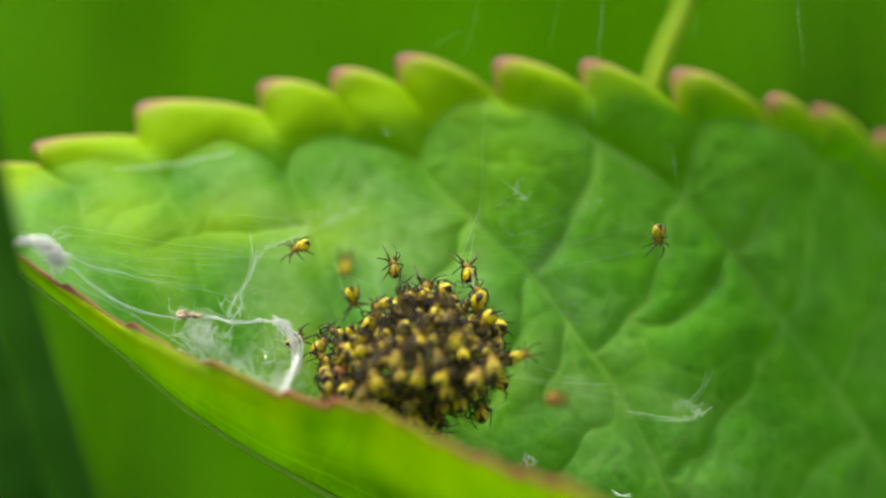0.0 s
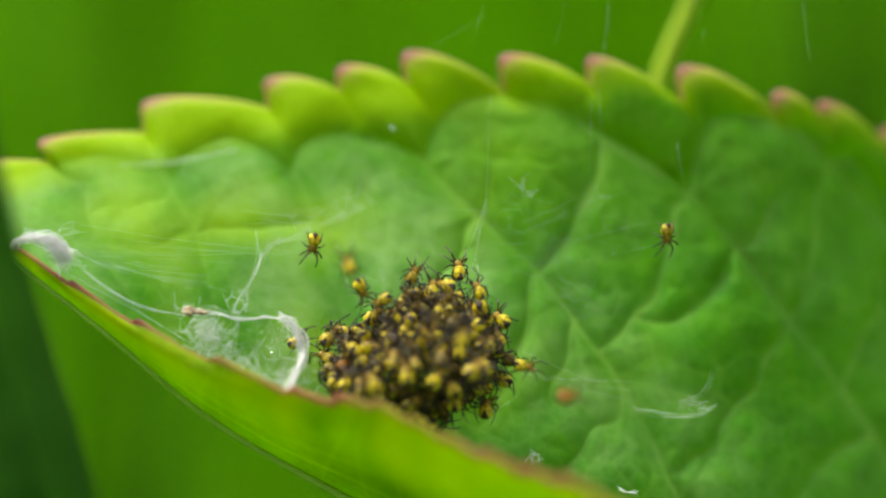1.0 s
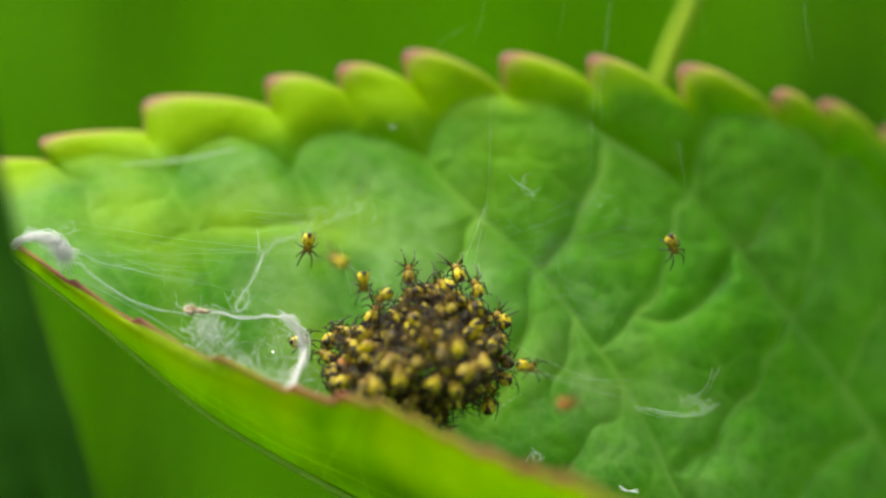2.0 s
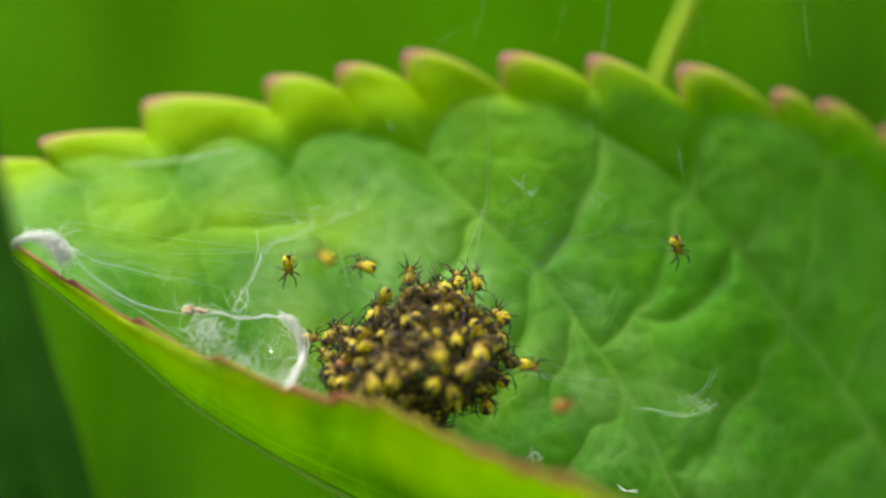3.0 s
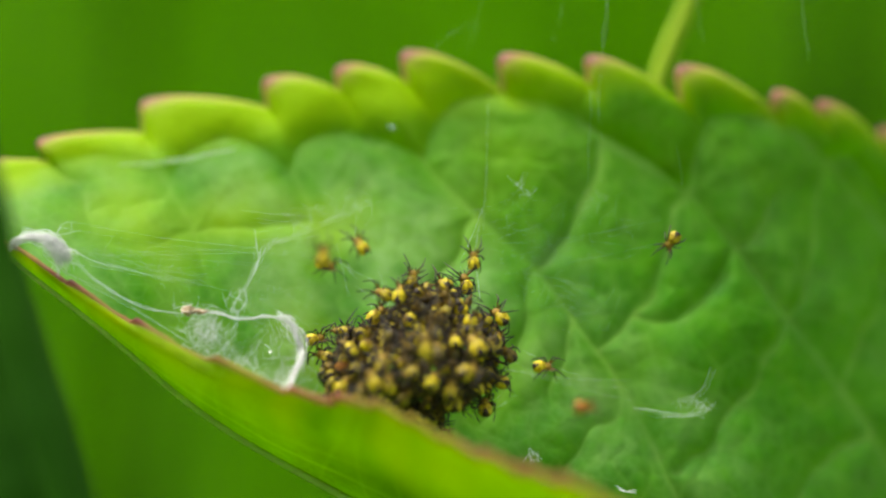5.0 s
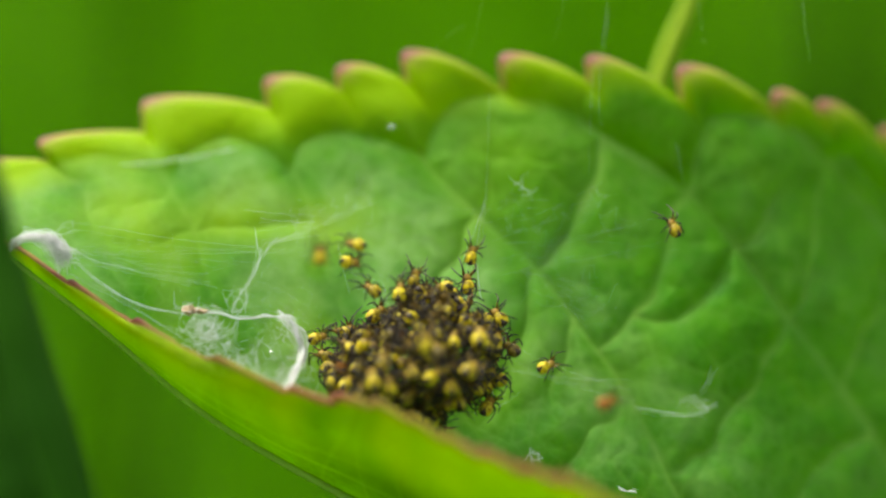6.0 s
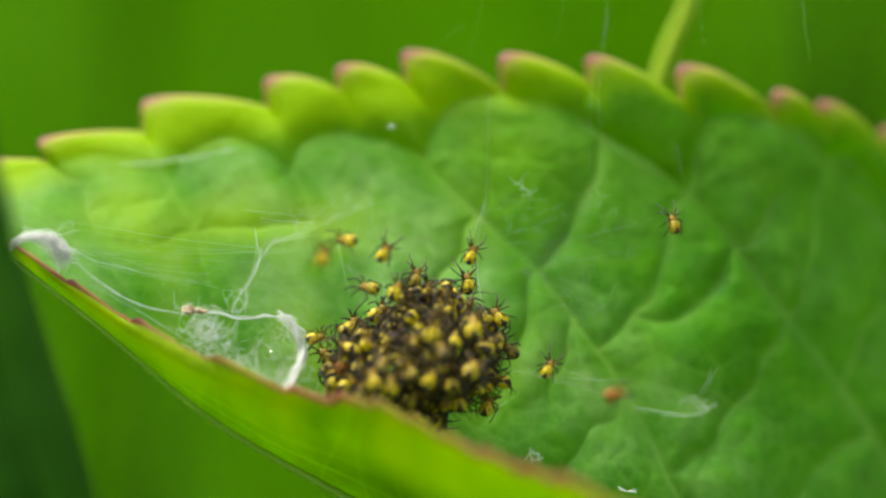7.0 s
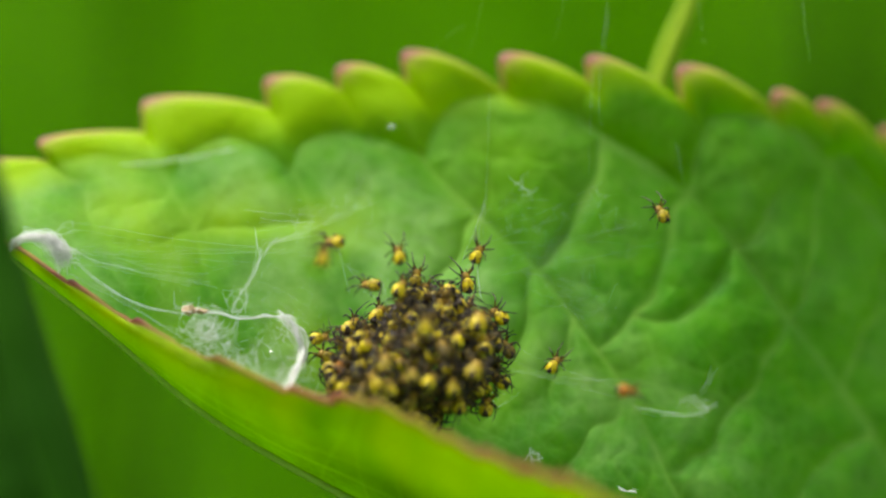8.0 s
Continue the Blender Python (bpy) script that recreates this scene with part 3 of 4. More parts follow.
# rows of the paths of those on the face of the ball: shade, size, heading in degrees, then time and place
FACE = (
    ("yellow", 1.05, 175, ((0, 0.45, -1.10, -2.40), (1.5, 0.17, -1.10, -2.33), (3, 0.16, -1.10, -2.47), (4, 0.19, -1.10, -2.29), (6, 0.21, -1.10, -2.40), (8, 0.31, -1.10, -2.47))),
    ("yellow", 1.10, 80, ((0, -0.80, -1.10, -2.47), (1.5, -0.80, -1.10, -2.67), (3, -0.33, -1.10, -2.92), (4, -0.23, -1.10, -3.06), (6, -0.97, -1.10, -2.88), (8, -1.11, -1.10, -2.81))),
    ("yellow", 1.00, 100, ((0, 1.76, 0.69, -1.44), (1.5, 0.60, 0.69, -1.51), (3, 0.93, 0.69, -1.90), (4, 1.32, 0.69, -2.22), (6, 1.44, 0.69, -2.29), (8, 1.48, 0.69, -2.29))),
    ("dull", 1.10, 60, ((0, -4.18, -0.69, -4.21), (1.5, -4.46, -0.69, -4.14), (3, -4.30, -0.69, -4.14), (6, -4.14, -0.69, -4.14), (8, -4.14, -0.69, -4.04))),
    ("dull", 1.00, 300, ((0, -5.23, -0.41, -5.09), (1.5, -4.99, -0.41, -5.03), (3, -4.80, -0.41, -5.20), (6, -4.68, -0.41, -5.27), (8, -4.68, -0.41, -5.27))),
    ("yellow", 1.15, 95, ((0, -1.19, -3.59, -5.32), (1.5, -1.06, -3.59, -5.42), (3, -1.31, -3.59, -5.42), (4, -1.28, -3.59, -5.22), (6, -1.43, -3.59, -5.76), (7, -1.67, -3.59, -5.76), (8, -1.57, -3.59, -5.83))),
    ("yellow", 1.10, 85, ((0, -2.30, -2.56, -5.46), (1.5, -2.06, -2.56, -4.78), (3, -2.15, -2.56, -4.43), (4, -2.66, -2.56, -3.23), (6, -2.61, -2.56, -2.71), (7, -2.89, -2.56, -2.54), (8, -2.71, -2.56, -2.47))),
    ("yellow", 1.00, 120, ((0, -2.18, -1.79, -4.25), (1.5, -2.97, -1.79, -4.18), (3, -2.33, -1.79, -4.18), (4, -2.09, -1.79, -4.15), (8, -2.14, -1.79, -4.04))),
    ("yellow", 1.15, 40, ((0, -7.25, 0.00, -5.81), (1.5, -7.21, 0.00, -5.57), (3, -6.91, 0.00, -5.50), (4, -6.49, 0.00, -5.36), (6, -5.92, 0.00, -5.46), (7, -5.74, 0.00, -4.87), (8, -5.67, 0.00, -4.87))),
    ("yellow", 1.05, 150, ((0, -6.80, -0.41, -6.60), (1.5, -7.26, -0.41, -6.67), (4, -7.14, -0.41, -6.63), (8, -7.05, -0.41, -6.67))),
    ("orange", 1.00, 60, ((0, -5.95, -2.33, -7.09), (1.5, -6.06, -2.33, -7.06), (4, -6.04, -2.33, -7.02), (8, -6.06, -2.33, -7.12))),
    ("yellow", 1.05, 70, ((0, -4.89, -3.33, -6.80), (1.5, -4.78, -3.33, -6.73), (3, -4.97, -3.33, -6.97), (6, -5.06, -3.33, -7.07), (8, -4.99, -3.33, -7.07))),
    ("yellow", 0.95, 110, ((0, -3.33, -2.82, -5.86), (1.5, -3.36, -2.82, -5.86), (4, -3.34, -2.82, -5.93), (8, -3.40, -2.82, -5.97))),
    ("yellow", 0.85, 60, ((0, -3.14, -2.18, -4.93), (1.5, -3.55, -2.18, -5.27), (8, -3.48, -2.18, -5.27))),
    ("dull", 1.25, 110, ((0, -3.68, -6.34, -7.72), (1.5, -4.28, -6.34, -8.15), (3, -4.03, -6.34, -7.99), (6, -3.98, -6.34, -7.85), (8, -3.94, -6.34, -8.15))),
    ("yellow", 1.15, 80, ((0, -1.24, -6.16, -7.39), (1.5, -2.51, -6.16, -7.50), (3, -2.93, -6.16, -7.76), (4, -2.93, -6.16, -7.76), (6, -3.15, -6.16, -8.33), (8, -3.15, -6.16, -8.33))),
    ("yellow", 1.15, 100, ((0, -2.36, -5.34, -6.50), (1.5, -3.13, -5.34, -6.90), (3, -3.48, -5.34, -6.90), (8, -3.57, -5.34, -7.04))),
    ("yellow", 1.10, 60, ((0, 0.17, -6.00, -7.40), (1.5, -0.67, -6.00, -7.94), (3, -0.69, -6.00, -8.01), (4, -0.75, -6.00, -8.11), (6, -0.74, -6.00, -7.74), (8, -0.90, -6.00, -7.87))),
    ("yellow", 1.00, 110, ((0, 0.51, -5.16, -8.46), (1.5, 0.57, -5.16, -8.39), (3, 0.49, -5.16, -8.46), (8, 0.54, -5.16, -8.39))),
    ("yellow", 1.20, 60, ((0, 2.18, -5.67, -7.42), (1.5, 1.41, -5.67, -7.29), (3, 1.26, -5.67, -7.42), (6, 1.54, -5.67, -7.35), (8, 1.75, -5.67, -7.35))),
    ("yellow", 1.20, 110, ((0, 3.32, -4.67, -7.04), (1.5, 2.20, -4.67, -7.21), (3, 2.35, -4.67, -6.39), (4, 2.28, -4.67, -6.19), (6, 2.23, -4.67, -5.38), (7, 1.89, -4.67, -4.70), (8, 2.06, -4.67, -4.53))),
    ("yellow", 1.05, 130, ((0, 3.84, -0.41, -4.57), (1.5, 3.49, -0.41, -4.43), (4, 3.61, -0.41, -4.26), (8, 3.52, -0.41, -4.22))),
    ("yellow", 1.00, 90, ((0, 3.58, -1.10, -5.49), (1.5, 3.37, -1.10, -5.52), (4, 3.39, -1.10, -5.63), (8, 3.33, -1.10, -5.69))),
    ("yellow", 1.15, 260, ((0, 2.43, -1.26, -3.16), (1.5, 2.15, -1.26, -3.78), (3, 1.54, -1.26, -3.85), (4, 1.40, -1.26, -3.92), (6, 1.08, -1.26, -3.85), (8, 1.08, -1.26, -3.78))),
    ("yellow", 1.05, 230, ((0, 3.09, -2.56, -3.99), (1.5, 1.79, -2.56, -4.78), (4, 1.91, -2.56, -4.74), (6, 1.51, -2.56, -4.57), (8, 1.31, -2.56, -4.71))),
    ("dull", 1.10, 80, ((0, 0.68, -3.08, -3.97), (1.5, 0.41, -3.08, -4.59), (3, 0.36, -3.08, -5.03), (4, 0.09, -3.08, -4.79), (6, -0.62, -3.08, -4.24), (7, -0.48, -3.08, -4.28), (8, -0.62, -3.08, -4.62))),
    ("dull", 1.10, 60, ((0, -1.70, -4.14, -9.27), (1.5, -1.97, -4.14, -9.31), (3, -2.29, -4.14, -9.20), (6, -2.11, -4.14, -8.93), (8, -1.90, -4.14, -9.20))),
    ("dull", 1.00, 90, ((0, 2.68, -0.97, -9.94), (1.5, 2.68, -0.97, -9.77), (8, 2.61, -0.97, -9.77))),
    ("dull", 1.00, 150, ((0, 3.65, -0.97, -8.03), (1.5, 3.65, -0.97, -8.03), (3, 3.46, -0.97, -8.13), (8, 3.55, -0.97, -8.10))),
    ("dull", 1.10, 60, ((0, -5.45, -3.67, -8.21), (1.5, -6.20, -3.67, -8.15), (6, -5.86, -3.67, -8.32), (8, -5.93, -3.67, -8.28))),
    ("yellow", 1.00, 80, ((0, 1.53, -4.34, -6.14), (1.5, 0.81, -4.34, -6.14), (3, 0.76, -4.34, -5.66), (6, 0.81, -4.34, -5.53), (8, 0.95, -4.34, -5.60))),
    ("dull", 1.00, 100, ((0, 0.00, -5.34, -6.43), (1.5, -0.20, -5.34, -6.50), (6, -0.13, -5.34, -6.23), (8, 0.03, -5.34, -6.19))),
    ("dull", 1.05, 100, ((0, -4.49, -4.83, -8.48), (1.5, -5.00, -4.83, -8.55), (8, -4.80, -4.83, -8.62))),
    ("dull", 0.95, 70, ((0, 2.85, -2.83, -6.04), (1.5, 2.74, -2.83, -5.86), (8, 2.67, -2.83, -5.97))),
    ("dull", 1.00, 120, ((0, 4.30, -0.28, -6.67), (1.5, 3.77, -0.28, -7.02), (4, 4.10, -0.28, -6.78), (6, 4.23, -0.28, -6.39), (8, 4.05, -0.28, -6.25))),
    ("orange", 0.80, 90, ((0, -2.03, -2.31, -5.20), (1.5, -2.62, -2.31, -5.34), (8, -2.51, -2.31, -5.20))),
    ("dull", 1.10, 100, ((0, 1.27, -2.88, -9.12), (1.5, 0.62, -2.88, -9.29), (8, 0.96, -2.88, -9.43))),
    ("dull", 1.00, 80, ((0, -0.17, -2.18, -3.69), (1.5, -0.55, -2.18, -3.82), (8, -0.28, -2.18, -3.69))),
    ("dull", 1.00, 80, ((0, -1.22, -0.69, -3.34), (1.5, -1.53, -0.69, -3.10), (8, -1.53, -0.69, -3.10))),
    ("dull", 1.00, 110, ((0, -1.37, -3.22, -10.02), (1.5, -1.64, -3.22, -10.22), (8, -1.57, -3.22, -10.29))),
    ("dull", 1.00, 40, ((0, -6.35, -1.10, -7.74), (1.5, -6.88, -1.10, -7.88), (8, -6.67, -1.10, -7.88))),
    ("yellow", 0.90, 100, ((0, -2.24, -6.16, -7.33), (1.5, -1.61, -6.16, -6.66), (3, -1.69, -6.16, -7.06), (8, -1.87, -6.16, -7.60))),
)


def shuffle(ob, ahead, up, stops, rng):
    """Rows along the stops, with small steps and turns on the spot between them."""
    def place(t):
        for a, b in zip(stops, stops[1:]):
            if t <= b[0]:
                return Vector(a[1:4]).lerp(Vector(b[1:4]), (t - a[0]) / (b[0] - a[0]))
        return Vector(stops[-1][1:4])
    rows, t = [], 0.0
    times = sorted({s[0] for s in stops} | {round(rng.uniform(0.2, 7.8), 1) for _ in range(7)})
    kept = [times[0]]
    for t in times[1:]:
        if t - kept[-1] >= 0.3 or t == 8:
            kept.append(t)
    for t in kept:
        wob = Vector((rng.gauss(0, 1), rng.gauss(0, 0.5), rng.gauss(0, 1)))
        way = Vector(ahead).normalized() + 0.17 * Vector((rng.gauss(0, 1), rng.gauss(0, 1), rng.gauss(0, 1)))
        rows.append((t, facing(place(t) + 0.07 * wob, way, up)))
    KEYED.append((ob, rows))


def clinging(kind, size, ahead, up, stops, rng):
    ob = copy_thing(SPIDER_KINDS[kind], facing(stops[0][1:4], ahead, up))
    ob.scale = (size, size, size)
    for leg in [c for c in ob.children if c.name.startswith("leg")]:
        leg.rotation_euler = (rng.gauss(0, 0.25), rng.gauss(0, 0.35), rng.gauss(0, 0.3))
    shuffle(ob, ahead, up, stops, rng)
    return ob


def ball_of_spiderlings():
    rng = random.Random(11)
    for kind, size, heading, stops in FACE:
        a = radians(heading + rng.uniform(-15, 15))
        ob = clinging(kind, rng.uniform(0.84, 1.0) * size, (math.cos(a), rng.uniform(0.1, 0.9), math.sin(a)), (rng.uniform(-0.4, 0.4), -1, 0.3), stops, rng)
        # a few legs feel about
        for leg in rng.sample([c for c in ob.children if c.name.startswith("leg")], 3):
            m = leg.matrix_basis.copy()
            KEYED.append((leg, [(t, m @ pose(0, 0, 0, rng.gauss(0, 7), rng.gauss(0, 9), rng.gauss(0, 12))) for t in (0, 0.7, 1.4, 2.1, 2.9, 3.6, 4.3, 5.1, 5.9, 6.6, 7.3, 8)]))
    # the rest of the ball behind them, most with the head outward
    for i in range(215):
        f = 0.55 - 1.55 * (i + 0.5) / 215
        a = 2.39996 * i
        d = Vector((math.sqrt(1 - f * f) * math.cos(a), f, math.sqrt(1 - f * f) * math.sin(a)))
        k = rng.uniform(0.66, 0.94)
        if d.z > 0.35 and d.x < -0.25:
            k *= 0.72
        p = CLUSTER_MIDDLE + Vector((d.x * 5.3, d.y * ((4.6 - 1.5 * max(0, d.z)) if d.y < 0 else 2.6), d.z * 4.2)) * k
        turn = Vector((rng.gauss(0, 1), rng.gauss(0, 1), rng.gauss(0, 1)))
        ahead = d * (0.6 if rng.random() < 0.45 else -0.6) + 0.7 * turn
        clinging("dull" if rng.random() < (0.45 if k > 0.8 else 0.85) else "yellow", rng.uniform(0.80, 1.0), ahead, turn.cross(d) + Vector((0, -0.4, 0.2)), ((0, *p), (8, *p)), rng)
    # those low down, crowded against the folded edge
    for i in range(34):
        x = rng.uniform(-6.9, -0.6)
        p = Vector((x, rng.uniform(-3.0, -0.8), -8.3 - 0.40 * (x + 6.9) + rng.uniform(-0.3, 1.0)))
        turn = Vector((rng.gauss(0, 1), rng.gauss(0, 1), rng.gauss(0, 1)))
        clinging("dull" if rng.random() < 0.7 else "yellow", rng.uniform(0.85, 1.1), turn, turn.cross(Vector((0.3, 1, 0.4))) + Vector((0, -0.8, 0.3)), ((0, *p), (8, *p)), rng)


# rows of the paths of those that walk about on the threads: time, place, heading (degrees in the blade's plane from +x), turned back (y of its upward side)
WALKERS = (
    ("yellow", -1, ((0, -8.34, -1.00, 0.42, 200), (0.3, -8.13, -1.00, 0.52, 215), (0.6, -7.99, -1.00, 0.63, 230), (0.9, -7.99, -1.00, 0.54, 262), (1.2, -7.93, -1.00, 0.63, 262), (1.5, -8.20, -1.00, 0.66, 290), (1.7, -8.19, -1.00, 0.70, 285), (2.3, -8.92, -1.00, 0.03, 250), (2.8, -9.63, -1.00, -0.66, 270), (3.4, -9.47, -1.00, -1.07, 275), (3.7, -9.38, -1.00, -1.09, 270), (4, -8.98, -1.00, -1.25, 290), (4.5, -8.12, -2.00, -1.31, 300), (4.7, -7.85, -2.00, -1.04, 320), (5.2, -6.79, -3.00, -0.97, 350), (5.8, -5.96, -3.00, -0.96, 340), (6.2, -5.51, -3.00, -0.75, 30), (6.6, -4.73, -3.00, -0.82, 50), (7, -3.63, -3.00, -0.34, 60), (7.4, -3.22, -3.00, -0.31, 60), (8, -2.71, -3.00, -0.48, 100))),
    ("yellow", -1, ((0, -5.45, -8.00, -0.86, 90), (0.9, -5.51, -8.00, -1.01, 100), (1.5, -5.87, -8.00, -0.89, 120), (2.2, -6.27, -8.00, -0.76, 150), (2.8, -6.70, -8.00, -0.63, 150), (3.7, -7.09, -8.00, -0.54, 120), (4.7, -6.95, -8.00, -0.49, 90), (5.8, -7.23, -8.00, -0.49, 90), (6.6, -7.13, -8.00, -0.53, 80), (8, -7.06, -8.00, -0.59, 80))),
    ("yellow", -1, ((0, -5.28, -2.00, -2.52, 280), (0.6, -5.07, -2.00, -2.28, 285), (1.5, -5.21, -2.00, -2.21, 300), (2.2, -4.90, -2.00, -1.69, 250), (2.8, -4.80, -2.00, -1.35, 190), (3.1, -4.59, -2.00, -1.03, 150), (3.7, -4.48, -2.00, -0.57, 120), (4.3, -4.61, -2.00, -0.48, 140), (4.7, -4.78, -3.00, 0.00, 120), (5.8, -5.10, -4.00, 0.20, 160), (6.6, -5.44, -4.00, 0.31, 170), (7.2, -5.81, -4.00, 0.48, 170), (8, -6.43, -4.00, 0.37, 175))),
    ("yellow", -1, ((0, -2.73, 0.00, -1.02, 100), (0.3, -2.70, 0.00, -1.09, 100), (0.6, -2.28, 0.00, -1.30, 80), (0.9, -1.91, -1.00, -1.62, 60), (1.5, -2.29, -1.00, -1.63, 90), (2.8, -2.19, -1.00, -1.70, 90), (3.4, -2.14, -1.00, -2.04, 60), (4.7, -1.93, -1.00, -1.95, 80), (8, -1.70, -1.00, -1.88, 80))),
    ("yellow", -1, ((0, 2.61, -1.00, -2.61, 120), (1.5, 2.02, -1.00, -2.57, 110), (2.8, 1.95, -1.00, -2.22, 110), (3.7, 1.99, -1.00, -1.68, 110), (4, 2.07, -1.00, -1.53, 110), (4.3, 2.03, -1.00, -1.04, 140), (4.7, 2.00, -1.00, -0.83, 110), (5.8, 1.67, -1.00, -0.56, 80), (6.2, 1.77, -1.00, -0.45, 75), (7, 1.70, -1.00, -0.45, 70), (7.5, 1.88, -1.00, -0.42, 65), (8, 2.05, -1.00, -0.42, 65))),
    ("yellow", -1, ((0, 4.86, -3.00, -6.27, 20), (0.6, 4.83, -2.00, -6.80, 0), (1.5, 4.73, -2.00, -7.21, -10), (2.8, 5.00, -2.00, -7.14, -10), (3.5, 5.14, -2.00, -7.20, -10), (4, 5.54, -1.00, -7.33, -5), (4.7, 5.92, -1.00, -7.23, 0), (5.8, 6.29, -1.00, -7.26, 20), (6.6, 6.19, -1.00, -7.37, 55), (7, 6.39, -1.00, -7.47, 65), (8, 6.74, -1.00, -7.19, 55))),
    ("orange", -1, ((0, 6.66, -10.00, -8.42, 0), (0.6, 7.02, -10.00, -8.35, 0), (1.5, 6.99, -10.00, -8.74, 20), (2.8, 6.76, -10.00, -9.13, 20), (3.5, 6.83, -10.00, -9.12, 0), (4.1, 7.20, -10.00, -8.97, 0), (4.7, 7.78, -9.00, -9.24, 0), (5.8, 9.10, -9.00, -9.01, 20), (6.5, 9.93, -8.00, -8.81, 40), (7, 9.90, -8.00, -8.55, 20), (8, 10.71, -7.00, -8.38, 0))),
    ("yellow", -1, ((0, 13.55, -1.00, 1.29, 270), (0.5, 13.45, -1.00, 1.30, 275), (1, 13.73, -1.00, 1.15, 270), (1.5, 13.69, -1.00, 0.59, 280), (2.2, 14.01, -1.00, 0.38, 290), (2.8, 14.18, -1.00, 0.35, 290), (3.5, 14.39, -1.00, 0.32, 285), (4.5, 14.23, -1.00, 0.35, 310), (4.9, 14.22, -1.00, 0.55, 250), (5.3, 14.20, -1.00, 0.92, 180), (5.8, 14.21, -1.00, 1.15, 125), (6.5, 14.21, -1.00, 1.25, 105), (7, 14.18, -1.00, 1.42, 105), (7.5, 13.83, -1.00, 1.77, 115), (8, 13.48, -1.00, 2.05, 120))),
    ("dull", -1, ((0, -8.98, 0.80, -5.53, 30), (1.5, -9.26, 0.80, -5.81, 20), (2.8, -8.64, 0.50, -5.66, 10), (3.5, -8.16, 0.00, -5.55, 10), (4.7, -8.03, 0.00, -5.60, 10), (6, -7.78, -1.00, -5.53, 20), (7, -7.92, -1.00, -5.53, 15), (8, -7.68, -1.00, -5.53, 10))),
    ("yellow", -1, ((0, -3.28, -2.00, -3.14, 200), (1, -3.62, -2.00, -3.07, 210), (1.5, -3.62, -2.00, -2.86, 210), (3, -3.57, -2.00, -2.86, 240), (3.5, -3.55, -2.00, -2.78, 260), (4.2, -3.40, -2.00, -2.83, 220), (4.7, -3.40, -2.00, -2.83, 170), (5.8, -4.14, -2.00, -2.62, 140), (7, -4.38, -2.00, -2.45, 165), (8, -4.28, -2.00, -2.24, 175))),
    ("yellow", -1, ((0, 1.02, -8.60, -5.09, 80), (1.5, 1.05, -8.60, -5.42, 80), (2.3, 0.43, -8.60, -5.95, 130), (2.8, -0.03, -8.60, -6.21, 150), (3.5, -0.76, -8.60, -6.53, 150), (4.2, -0.87, -8.60, -6.18, 120), (4.7, -1.00, -8.60, -5.91, 100), (5.8, -0.99, -8.60, -5.62, 90), (6.5, -1.12, -8.60, -5.39, 80), (7, -0.66, -8.60, -4.96, 70), (8, -1.05, -8.60, -4.57, 90))),
)


def walkers():
    rng = random.Random(5)
    for colour, lean, path in WALKERS:
        first = None
        rows = []
        for t, x, y, z, heading in path:
            a = radians(heading)
            m = facing((x, y, z), (math.cos(a), 0.15, math.sin(a)), (0.25, lean, 0.5))
            rows.append((t, m))
        ob = copy_thing(SPIDER_KINDS[colour], rows[0][1])
        ob.scale = (0.88, 0.88, 0.88)
        tagged(ob, "tiny spiderling walking apart on fine threads, dark-legged")
        KEYED.append((ob, rows))
        for leg in [c for c in ob.children if c.name.startswith("leg")]:
            step, lift = [], rng.uniform(0, 6.28)
            base = Matrix.Translation(leg.location)
            t = 0.0
            while t < 8.0:
                swing = 13 * math.sin(lift + t * 7.0)
                step.append((round(t, 1), base @ pose(0, 0, 0, 0, 7 * math.cos(lift + t * 7.0), swing)))
                t += 0.3
            step.append((8.0, base @ pose(0, 0, 0, 0, 0, 13 * math.sin(lift + 56.0))))
            KEYED.append((leg, step))


SPIDER_KINDS["dull"] = spiderling(DULL, "tiny dull olive spiderling clinging in the crowd")
SPIDER_KINDS["yellow"] = spiderling(YELLOW, "tiny yellow spiderling with black rear in the crowd")
SPIDER_KINDS["orange"] = spiderling(ORANGE, "tiny orange-brown spiderling in the crowd")
ball_of_spiderlings()
walkers()
for first in SPIDER_KINDS.values():
    # the two patterns take a place at the back of the ball
    first.matrix_world = facing(CLUSTER_MIDDLE + Vector((random.uniform(-1, 1), 2.5, random.uniform(-1, 1))), (0.3, -1, 0.2), (0, 0, 1))


# ---- silk ----
def silk(name, label, category, threads):
    """A silk thing; threads: (control points in leaf millimetres, radius in millimetres, waviness)."""
    ob = thing(name, SITE, label, category)
    for ctrl, radius, wavy in threads:
        bm = bmesh.new()
        strand(bm, ctrl, radius, steps=7 if len(ctrl) > 2 else 14, sides=4, wobble=wavy, taper=0.5)
        part("thread", bm, SILK, ob)
    return ob


def bundle(line, count, spread, radius, rng, wavy=0.05):
    """Loose fibres that run together along one line."""
    out = []
    for _ in range(count):
        out.append(([tuple(Vector(p) + Vector((rng.gauss(0, 1), rng.gauss(0, 0.6), rng.gauss(0, 1))) * spread) for p in line], radius * rng.uniform(0.6, 1.3), wavy))
    return out


